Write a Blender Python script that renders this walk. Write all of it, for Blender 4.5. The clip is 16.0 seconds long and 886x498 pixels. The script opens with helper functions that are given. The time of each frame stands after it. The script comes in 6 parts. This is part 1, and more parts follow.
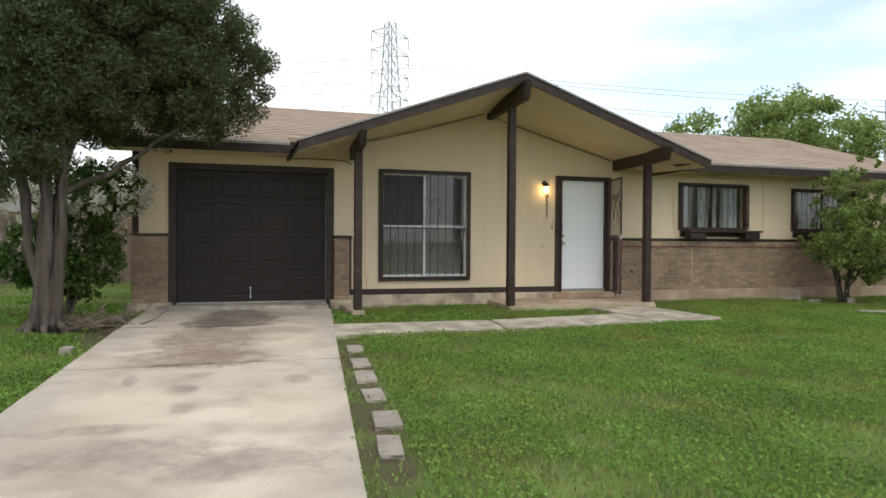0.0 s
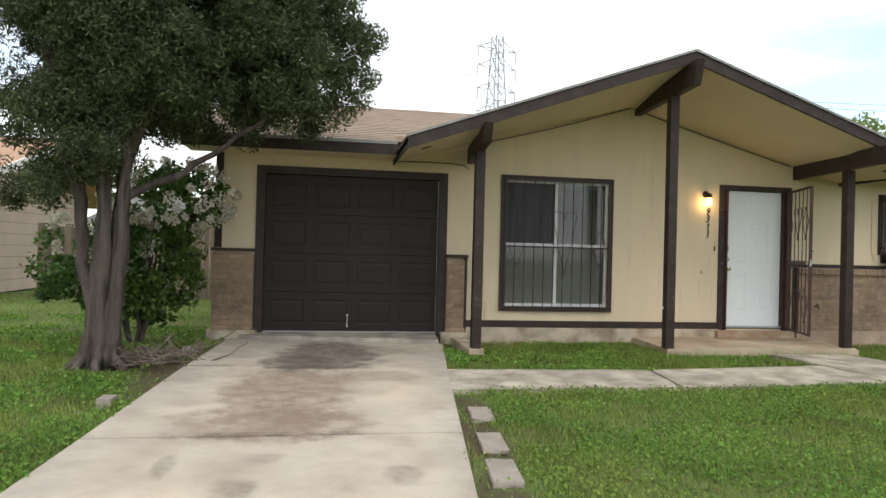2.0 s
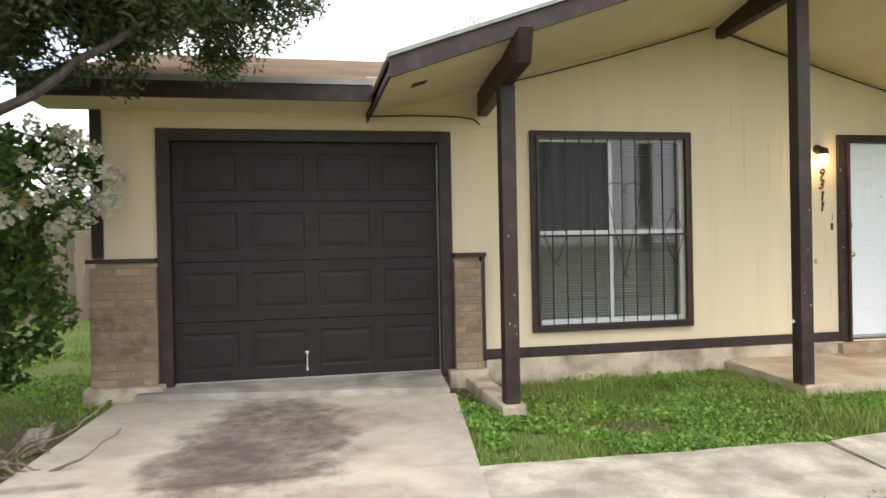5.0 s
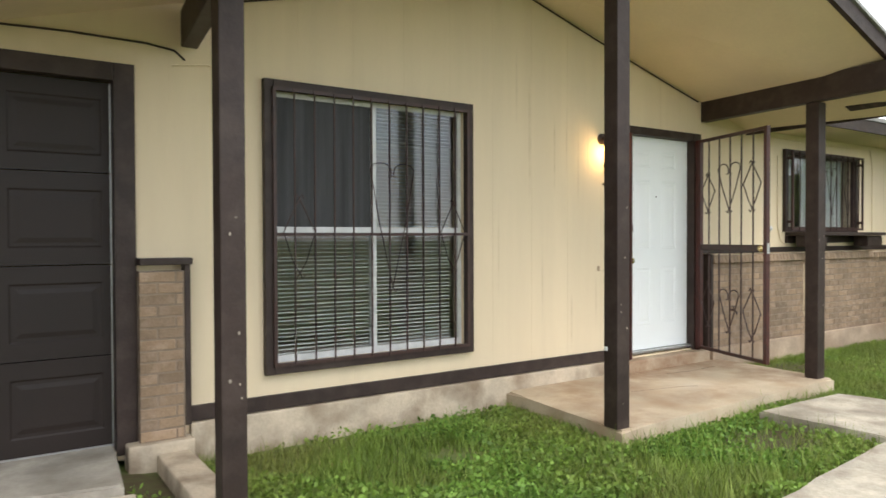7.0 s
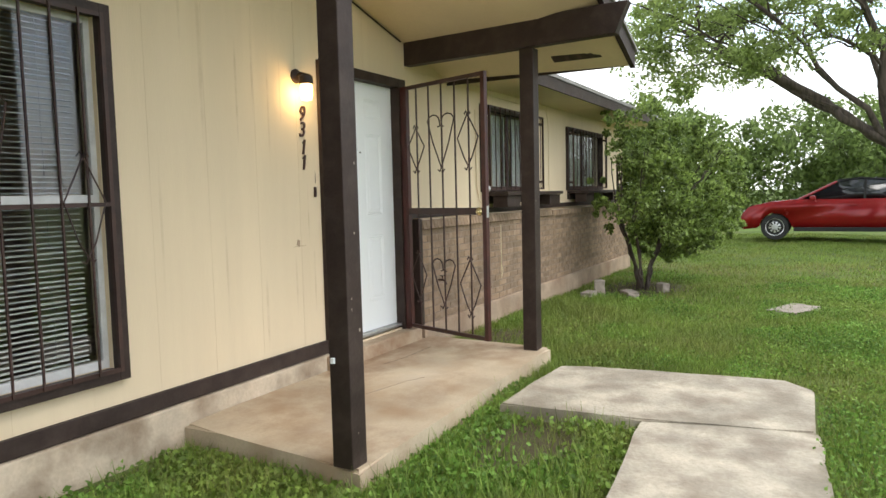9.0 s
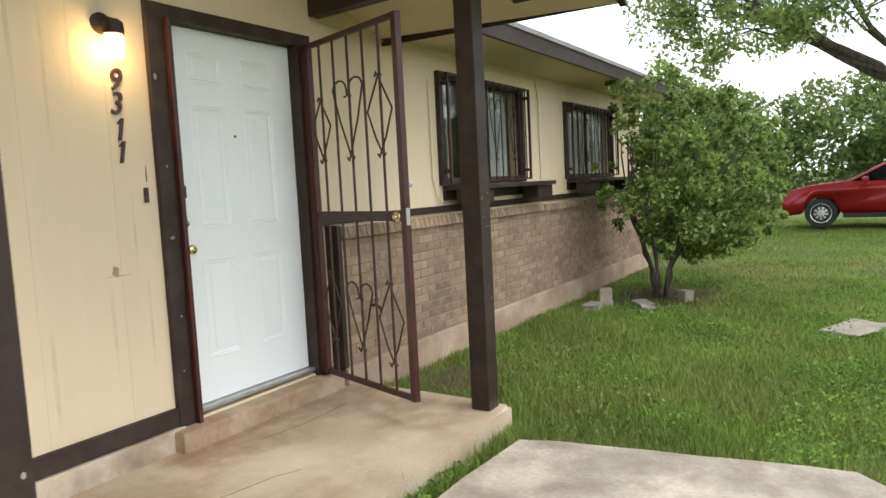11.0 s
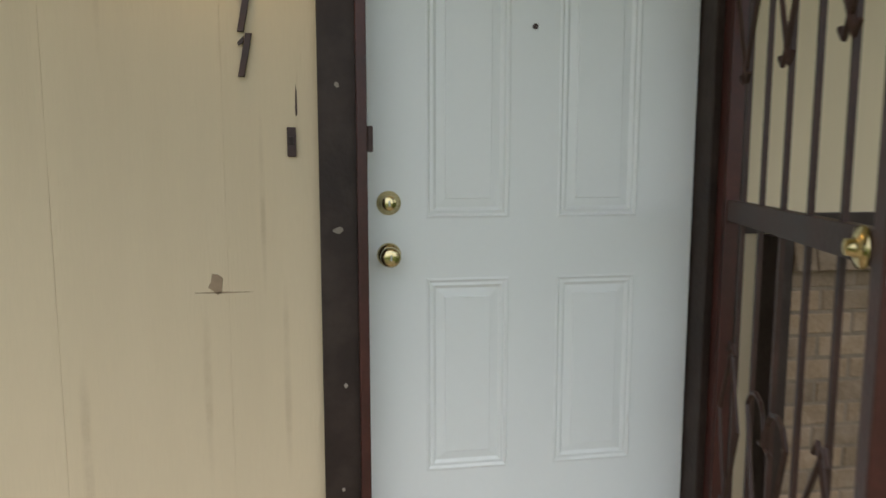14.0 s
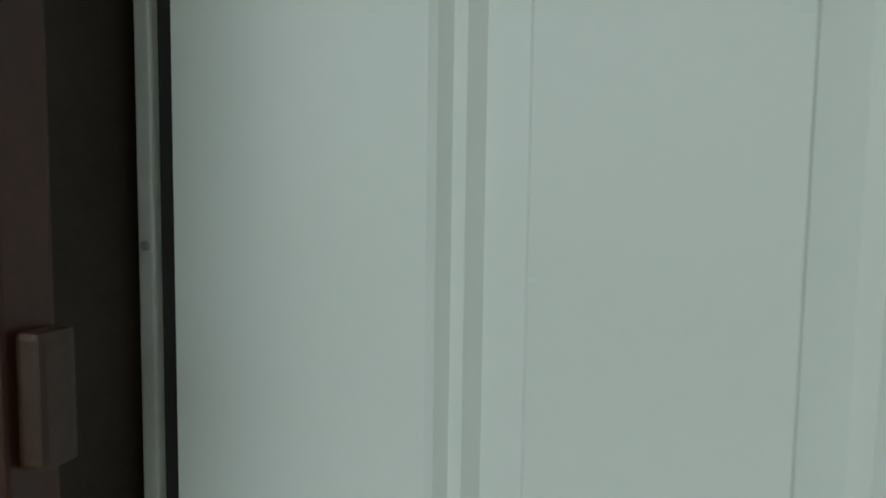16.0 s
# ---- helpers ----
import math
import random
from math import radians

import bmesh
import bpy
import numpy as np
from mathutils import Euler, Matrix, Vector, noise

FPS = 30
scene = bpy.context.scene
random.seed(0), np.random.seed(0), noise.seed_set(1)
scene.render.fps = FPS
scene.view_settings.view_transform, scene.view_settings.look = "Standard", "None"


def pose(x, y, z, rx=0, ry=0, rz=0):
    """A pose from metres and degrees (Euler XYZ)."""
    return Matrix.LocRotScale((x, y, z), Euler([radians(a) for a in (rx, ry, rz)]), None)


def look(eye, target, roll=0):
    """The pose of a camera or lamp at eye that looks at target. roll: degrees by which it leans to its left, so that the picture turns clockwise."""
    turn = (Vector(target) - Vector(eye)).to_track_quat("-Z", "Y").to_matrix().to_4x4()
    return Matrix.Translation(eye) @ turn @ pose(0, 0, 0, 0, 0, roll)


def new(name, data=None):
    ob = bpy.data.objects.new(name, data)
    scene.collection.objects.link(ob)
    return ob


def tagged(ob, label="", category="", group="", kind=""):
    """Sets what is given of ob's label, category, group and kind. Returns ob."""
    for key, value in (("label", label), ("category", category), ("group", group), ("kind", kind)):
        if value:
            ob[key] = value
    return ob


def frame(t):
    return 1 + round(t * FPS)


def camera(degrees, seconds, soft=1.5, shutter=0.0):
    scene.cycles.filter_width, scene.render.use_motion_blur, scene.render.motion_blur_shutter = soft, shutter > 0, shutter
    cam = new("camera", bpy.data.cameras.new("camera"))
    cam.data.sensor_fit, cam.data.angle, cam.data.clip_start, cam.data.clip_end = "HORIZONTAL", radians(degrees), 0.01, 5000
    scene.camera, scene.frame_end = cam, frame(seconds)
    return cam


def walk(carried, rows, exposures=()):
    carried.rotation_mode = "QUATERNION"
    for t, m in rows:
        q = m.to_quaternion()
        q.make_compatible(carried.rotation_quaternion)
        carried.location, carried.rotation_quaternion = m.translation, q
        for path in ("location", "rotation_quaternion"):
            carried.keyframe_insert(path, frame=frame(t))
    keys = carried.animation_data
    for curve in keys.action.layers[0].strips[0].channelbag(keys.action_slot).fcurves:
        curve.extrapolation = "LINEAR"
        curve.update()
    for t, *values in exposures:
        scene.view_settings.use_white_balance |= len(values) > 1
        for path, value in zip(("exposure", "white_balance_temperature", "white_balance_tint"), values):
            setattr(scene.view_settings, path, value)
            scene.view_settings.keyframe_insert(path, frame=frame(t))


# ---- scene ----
cam = camera(65.1, 16.0, 1.5, 0.2)
PATH = [
    (0, (-0.597, -11.662, 1.123), (0.017, -9.759, 1.095), 0.4),
    (0.5, (-0.589, -11.115, 1.144), (-0.099, -9.176, 1.118), 1.0),
    (1, (-0.531, -10.589, 1.153), (-0.086, -8.639, 1.142), 1.4),
    (1.5, (-0.43, -10.089, 1.172), (-0.044, -8.126, 1.175), 0.8),
    (2, (-0.422, -9.534, 1.17), (-0.089, -7.561, 1.186), 1.5),
    (2.5, (-0.309, -9.005, 1.146), (-0.013, -7.027, 1.154), 0.4),
    (3, (-0.366, -8.487, 1.116), (-0.292, -6.488, 1.12), 0.2),
    (5.5, (0.032, -5.801, 1.272), (0.663, -3.903, 1.245), -0.9),
    (6, (0.184, -5.296, 1.269), (1.066, -3.502, 1.245), -0.4),
    (6.5, (0.327, -4.812, 1.308), (1.247, -3.037, 1.267), -0.8),
    (7, (0.458, -4.392, 1.29), (1.573, -2.733, 1.257), -0.2),
    (7.5, (0.657, -3.99, 1.269), (1.964, -2.477, 1.22), -0.4),
    (8, (0.791, -3.634, 1.284), (2.176, -2.193, 1.207), -1.0),
    (8.5, (0.992, -3.401, 1.285), (2.645, -2.28, 1.191), -1.0),
    (9, (1.315, -3.248, 1.323), (3.06, -2.283, 1.167), -1.4),
    (11.5, (3.574, -2.985, 1.34), (5.214, -1.859, 1.135), -4.3),
    (12, (3.998, -2.867, 1.33), (5.431, -1.483, 1.15), -3.6),
    (12.5, (4.41, -2.757, 1.318), (5.753, -1.286, 1.133), -2.7),
    (13, (4.816, -2.587, 1.331), (5.702, -0.809, 1.098), -2.9),
    (13.5, (5.098, -2.262, 1.338), (5.77, -0.405, 1.023), -0.9),
    (14, (5.376, -1.809, 1.306), (5.697, 0.15, 1.068), -0.0),
    (14.5, (5.546, -1.304, 1.289), (5.61, 0.689, 1.145), 1.8),
    (15, (5.67, -0.849, 1.432), (5.694, 1.145, 1.276), 0.5),
    (15.5, (5.773, -0.502, 1.461), (5.417, 1.461, 1.314), 0.3),
    (16, (5.742, -0.298, 1.47), (5.194, 1.618, 1.306), 0.8),
]
walk(cam, [(t, look(eye, target, roll)) for t, eye, target, roll in PATH],
     exposures=[(0, -0.3, 6500, 10.0), (2.5, -0.1, 6500, 10.0), (5.3, 0.54, 6500, 10.0), (6.2, 0.62, 6500, 10.0), (7, 0.5, 6500, 10.0), (9, 0.36, 6500, 10.0), (11.3, 0.32, 6500, 10.0), (12.5, 0.10, 6500, 10.0), (13.2, -0.04, 6480, 9.3), (14.5, -0.52, 6350, 5.0), (15.2, -0.45, 6210, -1.3), (15.6, -0.34, 6150, -4.0), (16, -0.42, 6150, -4.0)])

# ---- world and light ----
world = bpy.data.worlds.new("world")
scene.world = world
world.use_nodes = True
wt = world.node_tree
wt.nodes.clear()
w_out = wt.nodes.new("ShaderNodeOutputWorld")
w_bg = wt.nodes.new("ShaderNodeBackground")
w_sky = wt.nodes.new("ShaderNodeTexSky")
w_sky.sky_type = "NISHITA"
w_sky.sun_disc = False
w_sky.sun_elevation, w_sky.sun_rotation = radians(55), radians(200)
w_scale = wt.nodes.new("ShaderNodeMix")
w_scale.data_type, w_scale.blend_type = "RGBA", "MULTIPLY"
w_scale.inputs[0].default_value = 1.0
w_scale.inputs[7].default_value = (0.32, 0.32, 0.32, 1)
w_cloud = wt.nodes.new("ShaderNodeTexNoise")
w_cloud.inputs["Scale"].default_value, w_cloud.inputs["Detail"].default_value = 2.2, 6
w_map = wt.nodes.new("ShaderNodeMapping")
w_map.inputs["Scale"].default_value = (1, 1, 3.5)
w_tc = wt.nodes.new("ShaderNodeTexCoord")
w_ramp = wt.nodes.new("ShaderNodeValToRGB")
w_ramp.color_ramp.elements[0].position, w_ramp.color_ramp.elements[0].color = 0.30, (0.25, 0.25, 0.25, 1)
w_ramp.color_ramp.elements[1].position, w_ramp.color_ramp.elements[1].color = 0.55, (1, 1, 1, 1)
w_mix = wt.nodes.new("ShaderNodeMix")
w_mix.data_type = "RGBA"
w_mix.inputs[7].default_value = (1.62, 1.66, 1.70, 1)
wt.links.new(w_tc.outputs["Generated"], w_map.inputs["Vector"])
wt.links.new(w_map.outputs["Vector"], w_cloud.inputs["Vector"])
wt.links.new(w_cloud.outputs["Fac"], w_ramp.inputs["Fac"])
wt.links.new(w_ramp.outputs["Color"], w_mix.inputs[0])
wt.links.new(w_sky.outputs["Color"], w_scale.inputs[6])
wt.links.new(w_scale.outputs[2], w_mix.inputs[6])
wt.links.new(w_mix.outputs[2], w_bg.inputs["Color"])
w_bg.inputs["Strength"].default_value = 1.0
wt.links.new(w_bg.outputs["Background"], w_out.inputs["Surface"])

sun = new("sun", bpy.data.lights.new("sun", "SUN"))
sun.data.energy, sun.data.angle, sun.data.color = 1.1, radians(25), (1.0, 0.96, 0.9)
sun.matrix_world = look((6, -20, 30), (3, 0, 0))


# ---- helpers ----
def gz(y):
    """Height of the ground: level by the house, falling gently to the street."""
    return -0.028 * max(0.0, -y - 2.0)


def lawn_z(x, y):
    """The lawn, which lies a little lower beside the porch than the paving does."""
    dip = min(1.0, max(0.0, (y + 2.75) / 0.6)) * min(1.0, max(0.0, (x - 1.0) / 0.4))
    return gz(y) - 0.03 - 0.045 * dip


def part(name, bm, material, parent=None, label=""):
    me = bpy.data.meshes.new(name)
    bm.to_mesh(me)
    bm.free()
    return part_mesh(name, me, material, parent, label)


def part_mesh(name, me, material, parent=None, label=""):
    if material is not None and not me.materials:
        me.materials.append(material)
    ob = new(name, me)
    if parent is not None:
        ob.parent = parent
    if label:
        ob["label"] = label
    return ob


def thing(name, loc, label, category, group="", kind="", turn=0.0):
    ob = new(name)
    ob.empty_display_size = 0.1
    ob.matrix_world = pose(*loc, 0, 0, turn)
    return tagged(ob, label, category, group, kind)


def structure(name, bm, material, label, category):
    return tagged(part(name, bm, material), label, category, kind="structure")


def box(bm, x0, x1, y0, y1, z0, z1, bevel=0.0):
    vs = [bm.verts.new((x, y, z)) for z in (z0, z1) for y in (y0, y1) for x in (x0, x1)]
    fs = [bm.faces.new([vs[i] for i in q]) for q in
          ((0, 2, 3, 1), (4, 5, 7, 6), (0, 1, 5, 4), (1, 3, 7, 5), (3, 2, 6, 7), (2, 0, 4, 6))]
    if bevel:
        edges = {e for f in fs for e in f.edges}
        bmesh.ops.bevel(bm, geom=list(edges), offset=bevel, segments=2, affect="EDGES", profile=0.6)
    return vs


def boxed(*a, bevel=0.0):
    bm = bmesh.new()
    box(bm, *a, bevel=bevel)
    return bm


def prism(bm, outline, y0, y1):
    """An outline of (x, z) drawn out from y0 to y1."""
    a = [bm.verts.new((x, y0, z)) for x, z in outline]
    b = [bm.verts.new((x, y1, z)) for x, z in outline]
    n = len(a)
    bm.faces.new(a)
    bm.faces.new(b[::-1])
    for i in range(n):
        bm.faces.new((a[i], b[i], b[(i + 1) % n], a[(i + 1) % n]))


def slab(bm, outline, z0, z1):
    """An outline of (x, y) drawn up from z0 to z1; z1 may be a function of y."""
    a = [bm.verts.new((x, y, z0 + (gz(y) if callable(z1) else 0))) for x, y in outline]
    b = [bm.verts.new((x, y, z1(y) if callable(z1) else z1)) for x, y in outline]
    n = len(a)
    bm.faces.new(a[::-1])
    bm.faces.new(b)
    for i in range(n):
        bm.faces.new((a[i], a[(i + 1) % n], b[(i + 1) % n], b[i]))


def tube(bm, pts, r, n=6, r1=None, caps=True):
    pts = [Vector(p) for p in pts]
    rings = []
    side = None
    for i, p in enumerate(pts):
        d = (pts[min(i + 1, len(pts) - 1)] - pts[max(i - 1, 0)]).normalized()
        if side is None:
            side = d.cross(Vector((0.13, 0.31, 0.94)) if abs(d.z) < 0.9 else Vector((1, 0.1, 0))).normalized()
        side = (side - d * side.dot(d)).normalized()
        up = d.cross(side)
        k = i / max(1, len(pts) - 1)
        rr = r if r1 is None else r + (r1 - r) * k
        rings.append([bm.verts.new(p + (side * math.cos(a) + up * math.sin(a)) * rr)
                      for a in (2 * math.pi * j / n + math.pi / n for j in range(n))])
    for a, b in zip(rings, rings[1:]):
        for j in range(n):
            bm.faces.new((a[j], a[(j + 1) % n], b[(j + 1) % n], b[j]))
    if caps:
        bm.faces.new(rings[0][::-1])
        bm.faces.new(rings[-1])


def lathe(bm, profile, n=20, axis="z", at=(0, 0, 0)):
    """Profile of (radius, along) turned round an axis."""
    rings = []
    for r, h in profile:
        ring = []
        for j in range(n):
            c, s = r * math.cos(2 * math.pi * j / n), r * math.sin(2 * math.pi * j / n)
            v = (c, s, h) if axis == "z" else ((c, h, s) if axis == "y" else (h, c, s))
            ring.append(bm.verts.new(Vector(v) + Vector(at)))
        rings.append(ring)
    for a, b in zip(rings, rings[1:]):
        for j in range(n):
            bm.faces.new((a[j], a[(j + 1) % n], b[(j + 1) % n], b[j]))
    bm.faces.new(rings[0][::-1])
    bm.faces.new(rings[-1])
    bmesh.ops.recalc_face_normals(bm, faces=bm.faces)


def quads_mesh(name, verts, faces_n):
    """A mesh of loose polygons with faces_n corners each, from an array of corners."""
    me = bpy.data.meshes.new(name)
    n = len(verts) // faces_n
    me.vertices.add(len(verts))
    me.vertices.foreach_set("co", np.asarray(verts, dtype=np.float32).ravel())
    me.loops.add(len(verts))
    me.loops.foreach_set("vertex_index", np.arange(len(verts), dtype=np.int32))
    me.polygons.add(n)
    me.polygons.foreach_set("loop_start", np.arange(n, dtype=np.int32) * faces_n)
    me.update(calc_edges=True)
    return me


# ---- materials ----
def material(name, color, rough=0.7, metal=0.0, vary=0.25, scale=6.0, fine=80.0, bump=0.15, bump_scale=None,
             second=None, second_scale=1.5, second_amount=0.5, spec=0.5, by_piece=0.0, by_island=0.0, stretch=(1, 1, 1)):
    m = bpy.data.materials.new(name)
    m.use_nodes = True
    nt = m.node_tree
    bsdf = nt.nodes["Principled BSDF"]
    bsdf.inputs["Roughness"].default_value = rough
    bsdf.inputs["Metallic"].default_value = metal
    bsdf.inputs["Specular IOR Level"].default_value = spec
    tc = nt.nodes.new("ShaderNodeTexCoord")
    mp = nt.nodes.new("ShaderNodeMapping")
    mp.inputs["Scale"].default_value = stretch
    if by_piece:
        place = nt.nodes.new("ShaderNodeVectorMath")
        nt.links.new(tc.outputs["Object"], place.inputs[0])
        nt.links.new(nt.nodes.new("ShaderNodeObjectInfo").outputs["Location"], place.inputs[1])
        nt.links.new(place.outputs["Vector"], mp.inputs["Vector"])
    else:
        nt.links.new(tc.outputs["Object"], mp.inputs["Vector"])

    def noise_node(s, detail=4.0):
        n = nt.nodes.new("ShaderNodeTexNoise")
        n.inputs["Scale"].default_value, n.inputs["Detail"].default_value = s, detail
        nt.links.new(mp.outputs["Vector"], n.inputs["Vector"])
        return n

    def ramp(src, lo, hi, c0, c1):
        r = nt.nodes.new("ShaderNodeValToRGB")
        r.color_ramp.elements[0].position, r.color_ramp.elements[1].position = lo, hi
        r.color_ramp.elements[0].color, r.color_ramp.elements[1].color = (*c0, 1), (*c1, 1)
        nt.links.new(src, r.inputs["Fac"])
        return r

    def mix(blend, fac, a, b):
        x = nt.nodes.new("ShaderNodeMix")
        x.data_type, x.blend_type = "RGBA", blend
        if isinstance(fac, float):
            x.inputs[0].default_value = fac
        else:
            nt.links.new(fac, x.inputs[0])
        for slot, v in ((6, a), (7, b)):
            if isinstance(v, tuple):
                x.inputs[slot].default_value = (*v, 1)
            else:
                nt.links.new(v, x.inputs[slot])
        return x.outputs[2]

    big, small = noise_node(scale), noise_node(fine)
    lo = tuple(max(0.0, c * (1 - vary)) for c in color)
    hi = tuple(min(1.0, c * (1 + vary)) for c in color)
    col = ramp(big.outputs["Fac"], 0.3, 0.7, lo, hi).outputs["Color"]
    k = 1 - vary * 0.6
    grain = ramp(small.outputs["Fac"], 0.3, 0.7, (k, k, k), (1, 1, 1)).outputs["Color"]
    col = mix("MULTIPLY", 1.0, col, grain)
    if second:
        third = noise_node(second_scale, 6)
        fac = ramp(third.outputs["Fac"], 0.45, 0.68, (0, 0, 0), (second_amount,) * 3).outputs["Color"]
        col = mix("MIX", fac, col, tuple(second))
    if by_piece or by_island:
        if by_piece:
            info = nt.nodes.new("ShaderNodeObjectInfo").outputs["Random"]
        else:
            info = nt.nodes.new("ShaderNodeNewGeometry").outputs["Random Per Island"]
        amount = by_piece or by_island
        tone = ramp(info, 0.0, 1.0, (1 - amount,) * 3, (1 + amount * 0.6, 1 + amount * 0.5, 1 + amount * 0.4)).outputs["Color"]
        col = mix("MULTIPLY", 1.0, col, tone)
    nt.links.new(col, bsdf.inputs["Base Color"])
    if bump:
        b = nt.nodes.new("ShaderNodeBump")
        b.inputs["Strength"].default_value, b.inputs["Distance"].default_value = bump, 0.01
        nt.links.new((noise_node(bump_scale) if bump_scale else small).outputs["Fac"], b.inputs["Height"])
        nt.links.new(b.outputs["Normal"], bsdf.inputs["Normal"])
    r2 = nt.nodes.new("ShaderNodeMapRange")
    r2.inputs["To Min"].default_value, r2.inputs["To Max"].default_value = max(0.02, rough - 0.08), min(1.0, rough + 0.08)
    nt.links.new(big.outputs["Fac"], r2.inputs["Value"])
    nt.links.new(r2.outputs["Result"], bsdf.inputs["Roughness"])
    return m


def add_stains(m, color, spots, amount=0.7, edge=0.5, core=0.0, grit_low=0.35, upright=False):
    """Stains with their own place (x, y), or (x, z) on an upright face, radii and uneven rim laid over a material's colour."""
    nt = m.node_tree
    bsdf = nt.nodes["Principled BSDF"]
    tc = nt.nodes.new("ShaderNodeTexCoord")
    warp = nt.nodes.new("ShaderNodeTexNoise")
    warp.inputs["Scale"].default_value, warp.inputs["Detail"].default_value, warp.inputs["Roughness"].default_value = 3.2, 9, 0.68
    nt.links.new(tc.outputs["Object"], warp.inputs["Vector"])
    grit = nt.nodes.new("ShaderNodeTexNoise")
    grit.inputs["Scale"].default_value, grit.inputs["Detail"].default_value, grit.inputs["Roughness"].default_value = 7.0, 8, 0.7
    nt.links.new(tc.outputs["Object"], grit.inputs["Vector"])
    grit_range = nt.nodes.new("ShaderNodeMapRange")
    grit_range.inputs["From Min"].default_value, grit_range.inputs["From Max"].default_value = 0.36, 0.62
    grit_range.inputs["To Min"].default_value, grit_range.inputs["To Max"].default_value = grit_low, 1.0
    nt.links.new(grit.outputs["Fac"], grit_range.inputs["Value"])
    for x, y, rx, ry, k in spots:
        mp = nt.nodes.new("ShaderNodeMapping")
        mp.vector_type = "POINT"
        mp.inputs["Location"].default_value = (-x / rx, 0, -y / ry) if upright else (-x / rx, -y / ry, 0)
        mp.inputs["Scale"].default_value = (1 / rx, 0, 1 / ry) if upright else (1 / rx, 1 / ry, 0)
        nt.links.new(tc.outputs["Object"], mp.inputs["Vector"])
        ln = nt.nodes.new("ShaderNodeVectorMath")
        ln.operation = "LENGTH"
        nt.links.new(mp.outputs["Vector"], ln.inputs[0])
        ad = nt.nodes.new("ShaderNodeMath")
        ad.operation = "MULTIPLY_ADD"
        nt.links.new(warp.outputs["Fac"], ad.inputs[0])
        ad.inputs[1].default_value = 1.6
        nt.links.new(ln.outputs["Value"], ad.inputs[2])
        rp = nt.nodes.new("ShaderNodeMapRange")
        rp.interpolation_type = "SMOOTHSTEP"
        rp.inputs["From Min"].default_value, rp.inputs["From Max"].default_value = 1.75 + core, 1.75 + core - edge * 1.6
        rp.inputs["To Min"].default_value, rp.inputs["To Max"].default_value = 0.0, amount * k
        nt.links.new(ad.outputs["Value"], rp.inputs["Value"])
        gm = nt.nodes.new("ShaderNodeMath")
        gm.operation = "MULTIPLY"
        nt.links.new(rp.outputs["Result"], gm.inputs[0])
        nt.links.new(grit_range.outputs["Result"], gm.inputs[1])
        x2 = nt.nodes.new("ShaderNodeMix")
        x2.data_type = "RGBA"
        old = bsdf.inputs["Base Color"].links[0].from_socket
        nt.links.new(gm.outputs["Value"], x2.inputs[0])
        nt.links.new(old, x2.inputs[6])
        x2.inputs[7].default_value = (*color, 1)
        nt.links.new(x2.outputs[2], bsdf.inputs["Base Color"])
    return m


CREAM = material("cream_paint", (0.69, 0.568, 0.384), 0.75, vary=0.035, scale=1.0, fine=40, bump=0.10,
                 second=(0.56, 0.445, 0.29), second_scale=2.2, second_amount=0.16, stretch=(4.0, 4.0, 0.35))
# drips and hairline cracks on the porch wall
add_stains(CREAM, (0.40, 0.29, 0.17), [(4.28, 2.15, 0.020, 0.55, 0.7), (4.56, 2.0, 0.012, 0.35, 0.9), (4.70, 2.1, 0.010, 0.30, 0.9), (4.84, 1.9, 0.012, 0.40, 0.8), (4.96, 2.05, 0.010, 0.28, 0.8),
                                       (5.06, 0.70, 0.014, 0.30, 0.8), (5.21, 1.20, 0.010, 0.25, 0.8), (4.42, 0.9, 0.012, 0.35, 0.7), (4.76, 0.55, 0.016, 0.25, 0.8), (5.26, 0.75, 0.012, 0.28, 0.7),
                                       (3.95, 1.2, 0.012, 0.5, 0.5), (4.14, 2.5, 0.012, 0.4, 0.6), (1.80, 0.45, 0.05, 0.10, 0.8)], 0.52, 0.5, 0.15, 0.2, upright=True)
CREAM_PLAIN = material("cream_soffit_paint", (0.68, 0.56, 0.37), 0.8, vary=0.06, scale=1.5, fine=30, bump=0.08)
BROWN = material("dark_brown_paint", (0.033, 0.020, 0.0155), 0.55, spec=0.35, vary=0.25, scale=4, fine=60, bump=0.2,
                 second=(0.06, 0.042, 0.034), second_scale=9, second_amount=0.6)
GARAGE = material("garage_door_paint", (0.019, 0.0122, 0.0096), 0.52, spec=0.3, vary=0.15, scale=2, fine=90, bump=0.06)
REDBROWN = material("red_brown_metal_paint", (0.062, 0.016, 0.011), 0.42, vary=0.3, scale=8, fine=90, bump=0.1)
IRON = material("brown_iron", (0.05, 0.022, 0.016), 0.5, vary=0.3, scale=12, fine=90, bump=0.15)
WHITE_DOOR = material("white_door_paint", (0.84, 0.865, 0.85), 0.32, vary=0.015, scale=1.5, fine=60, bump=0.015)
ALU = material("white_aluminium", (0.62, 0.62, 0.60), 0.45, metal=0.2, vary=0.1, scale=10, fine=80, bump=0.05)
BRASS = material("polished_brass", (0.74, 0.62, 0.34), 0.22, metal=1.0, vary=0.08, scale=20, fine=120, bump=0.0)
STEEL = material("grey_steel", (0.5, 0.5, 0.49), 0.35, metal=0.8, vary=0.15, scale=20, fine=120, bump=0.05)
BLIND = material("blind_slat", (0.50, 0.49, 0.47), 0.6, vary=0.1, scale=6, fine=60, bump=0.0)
SCREEN = material("dark_window_screen", (0.062, 0.062, 0.064), 0.85, vary=0.4, scale=5, stretch=(3, 3, 0.15), fine=300, bump=0.1)
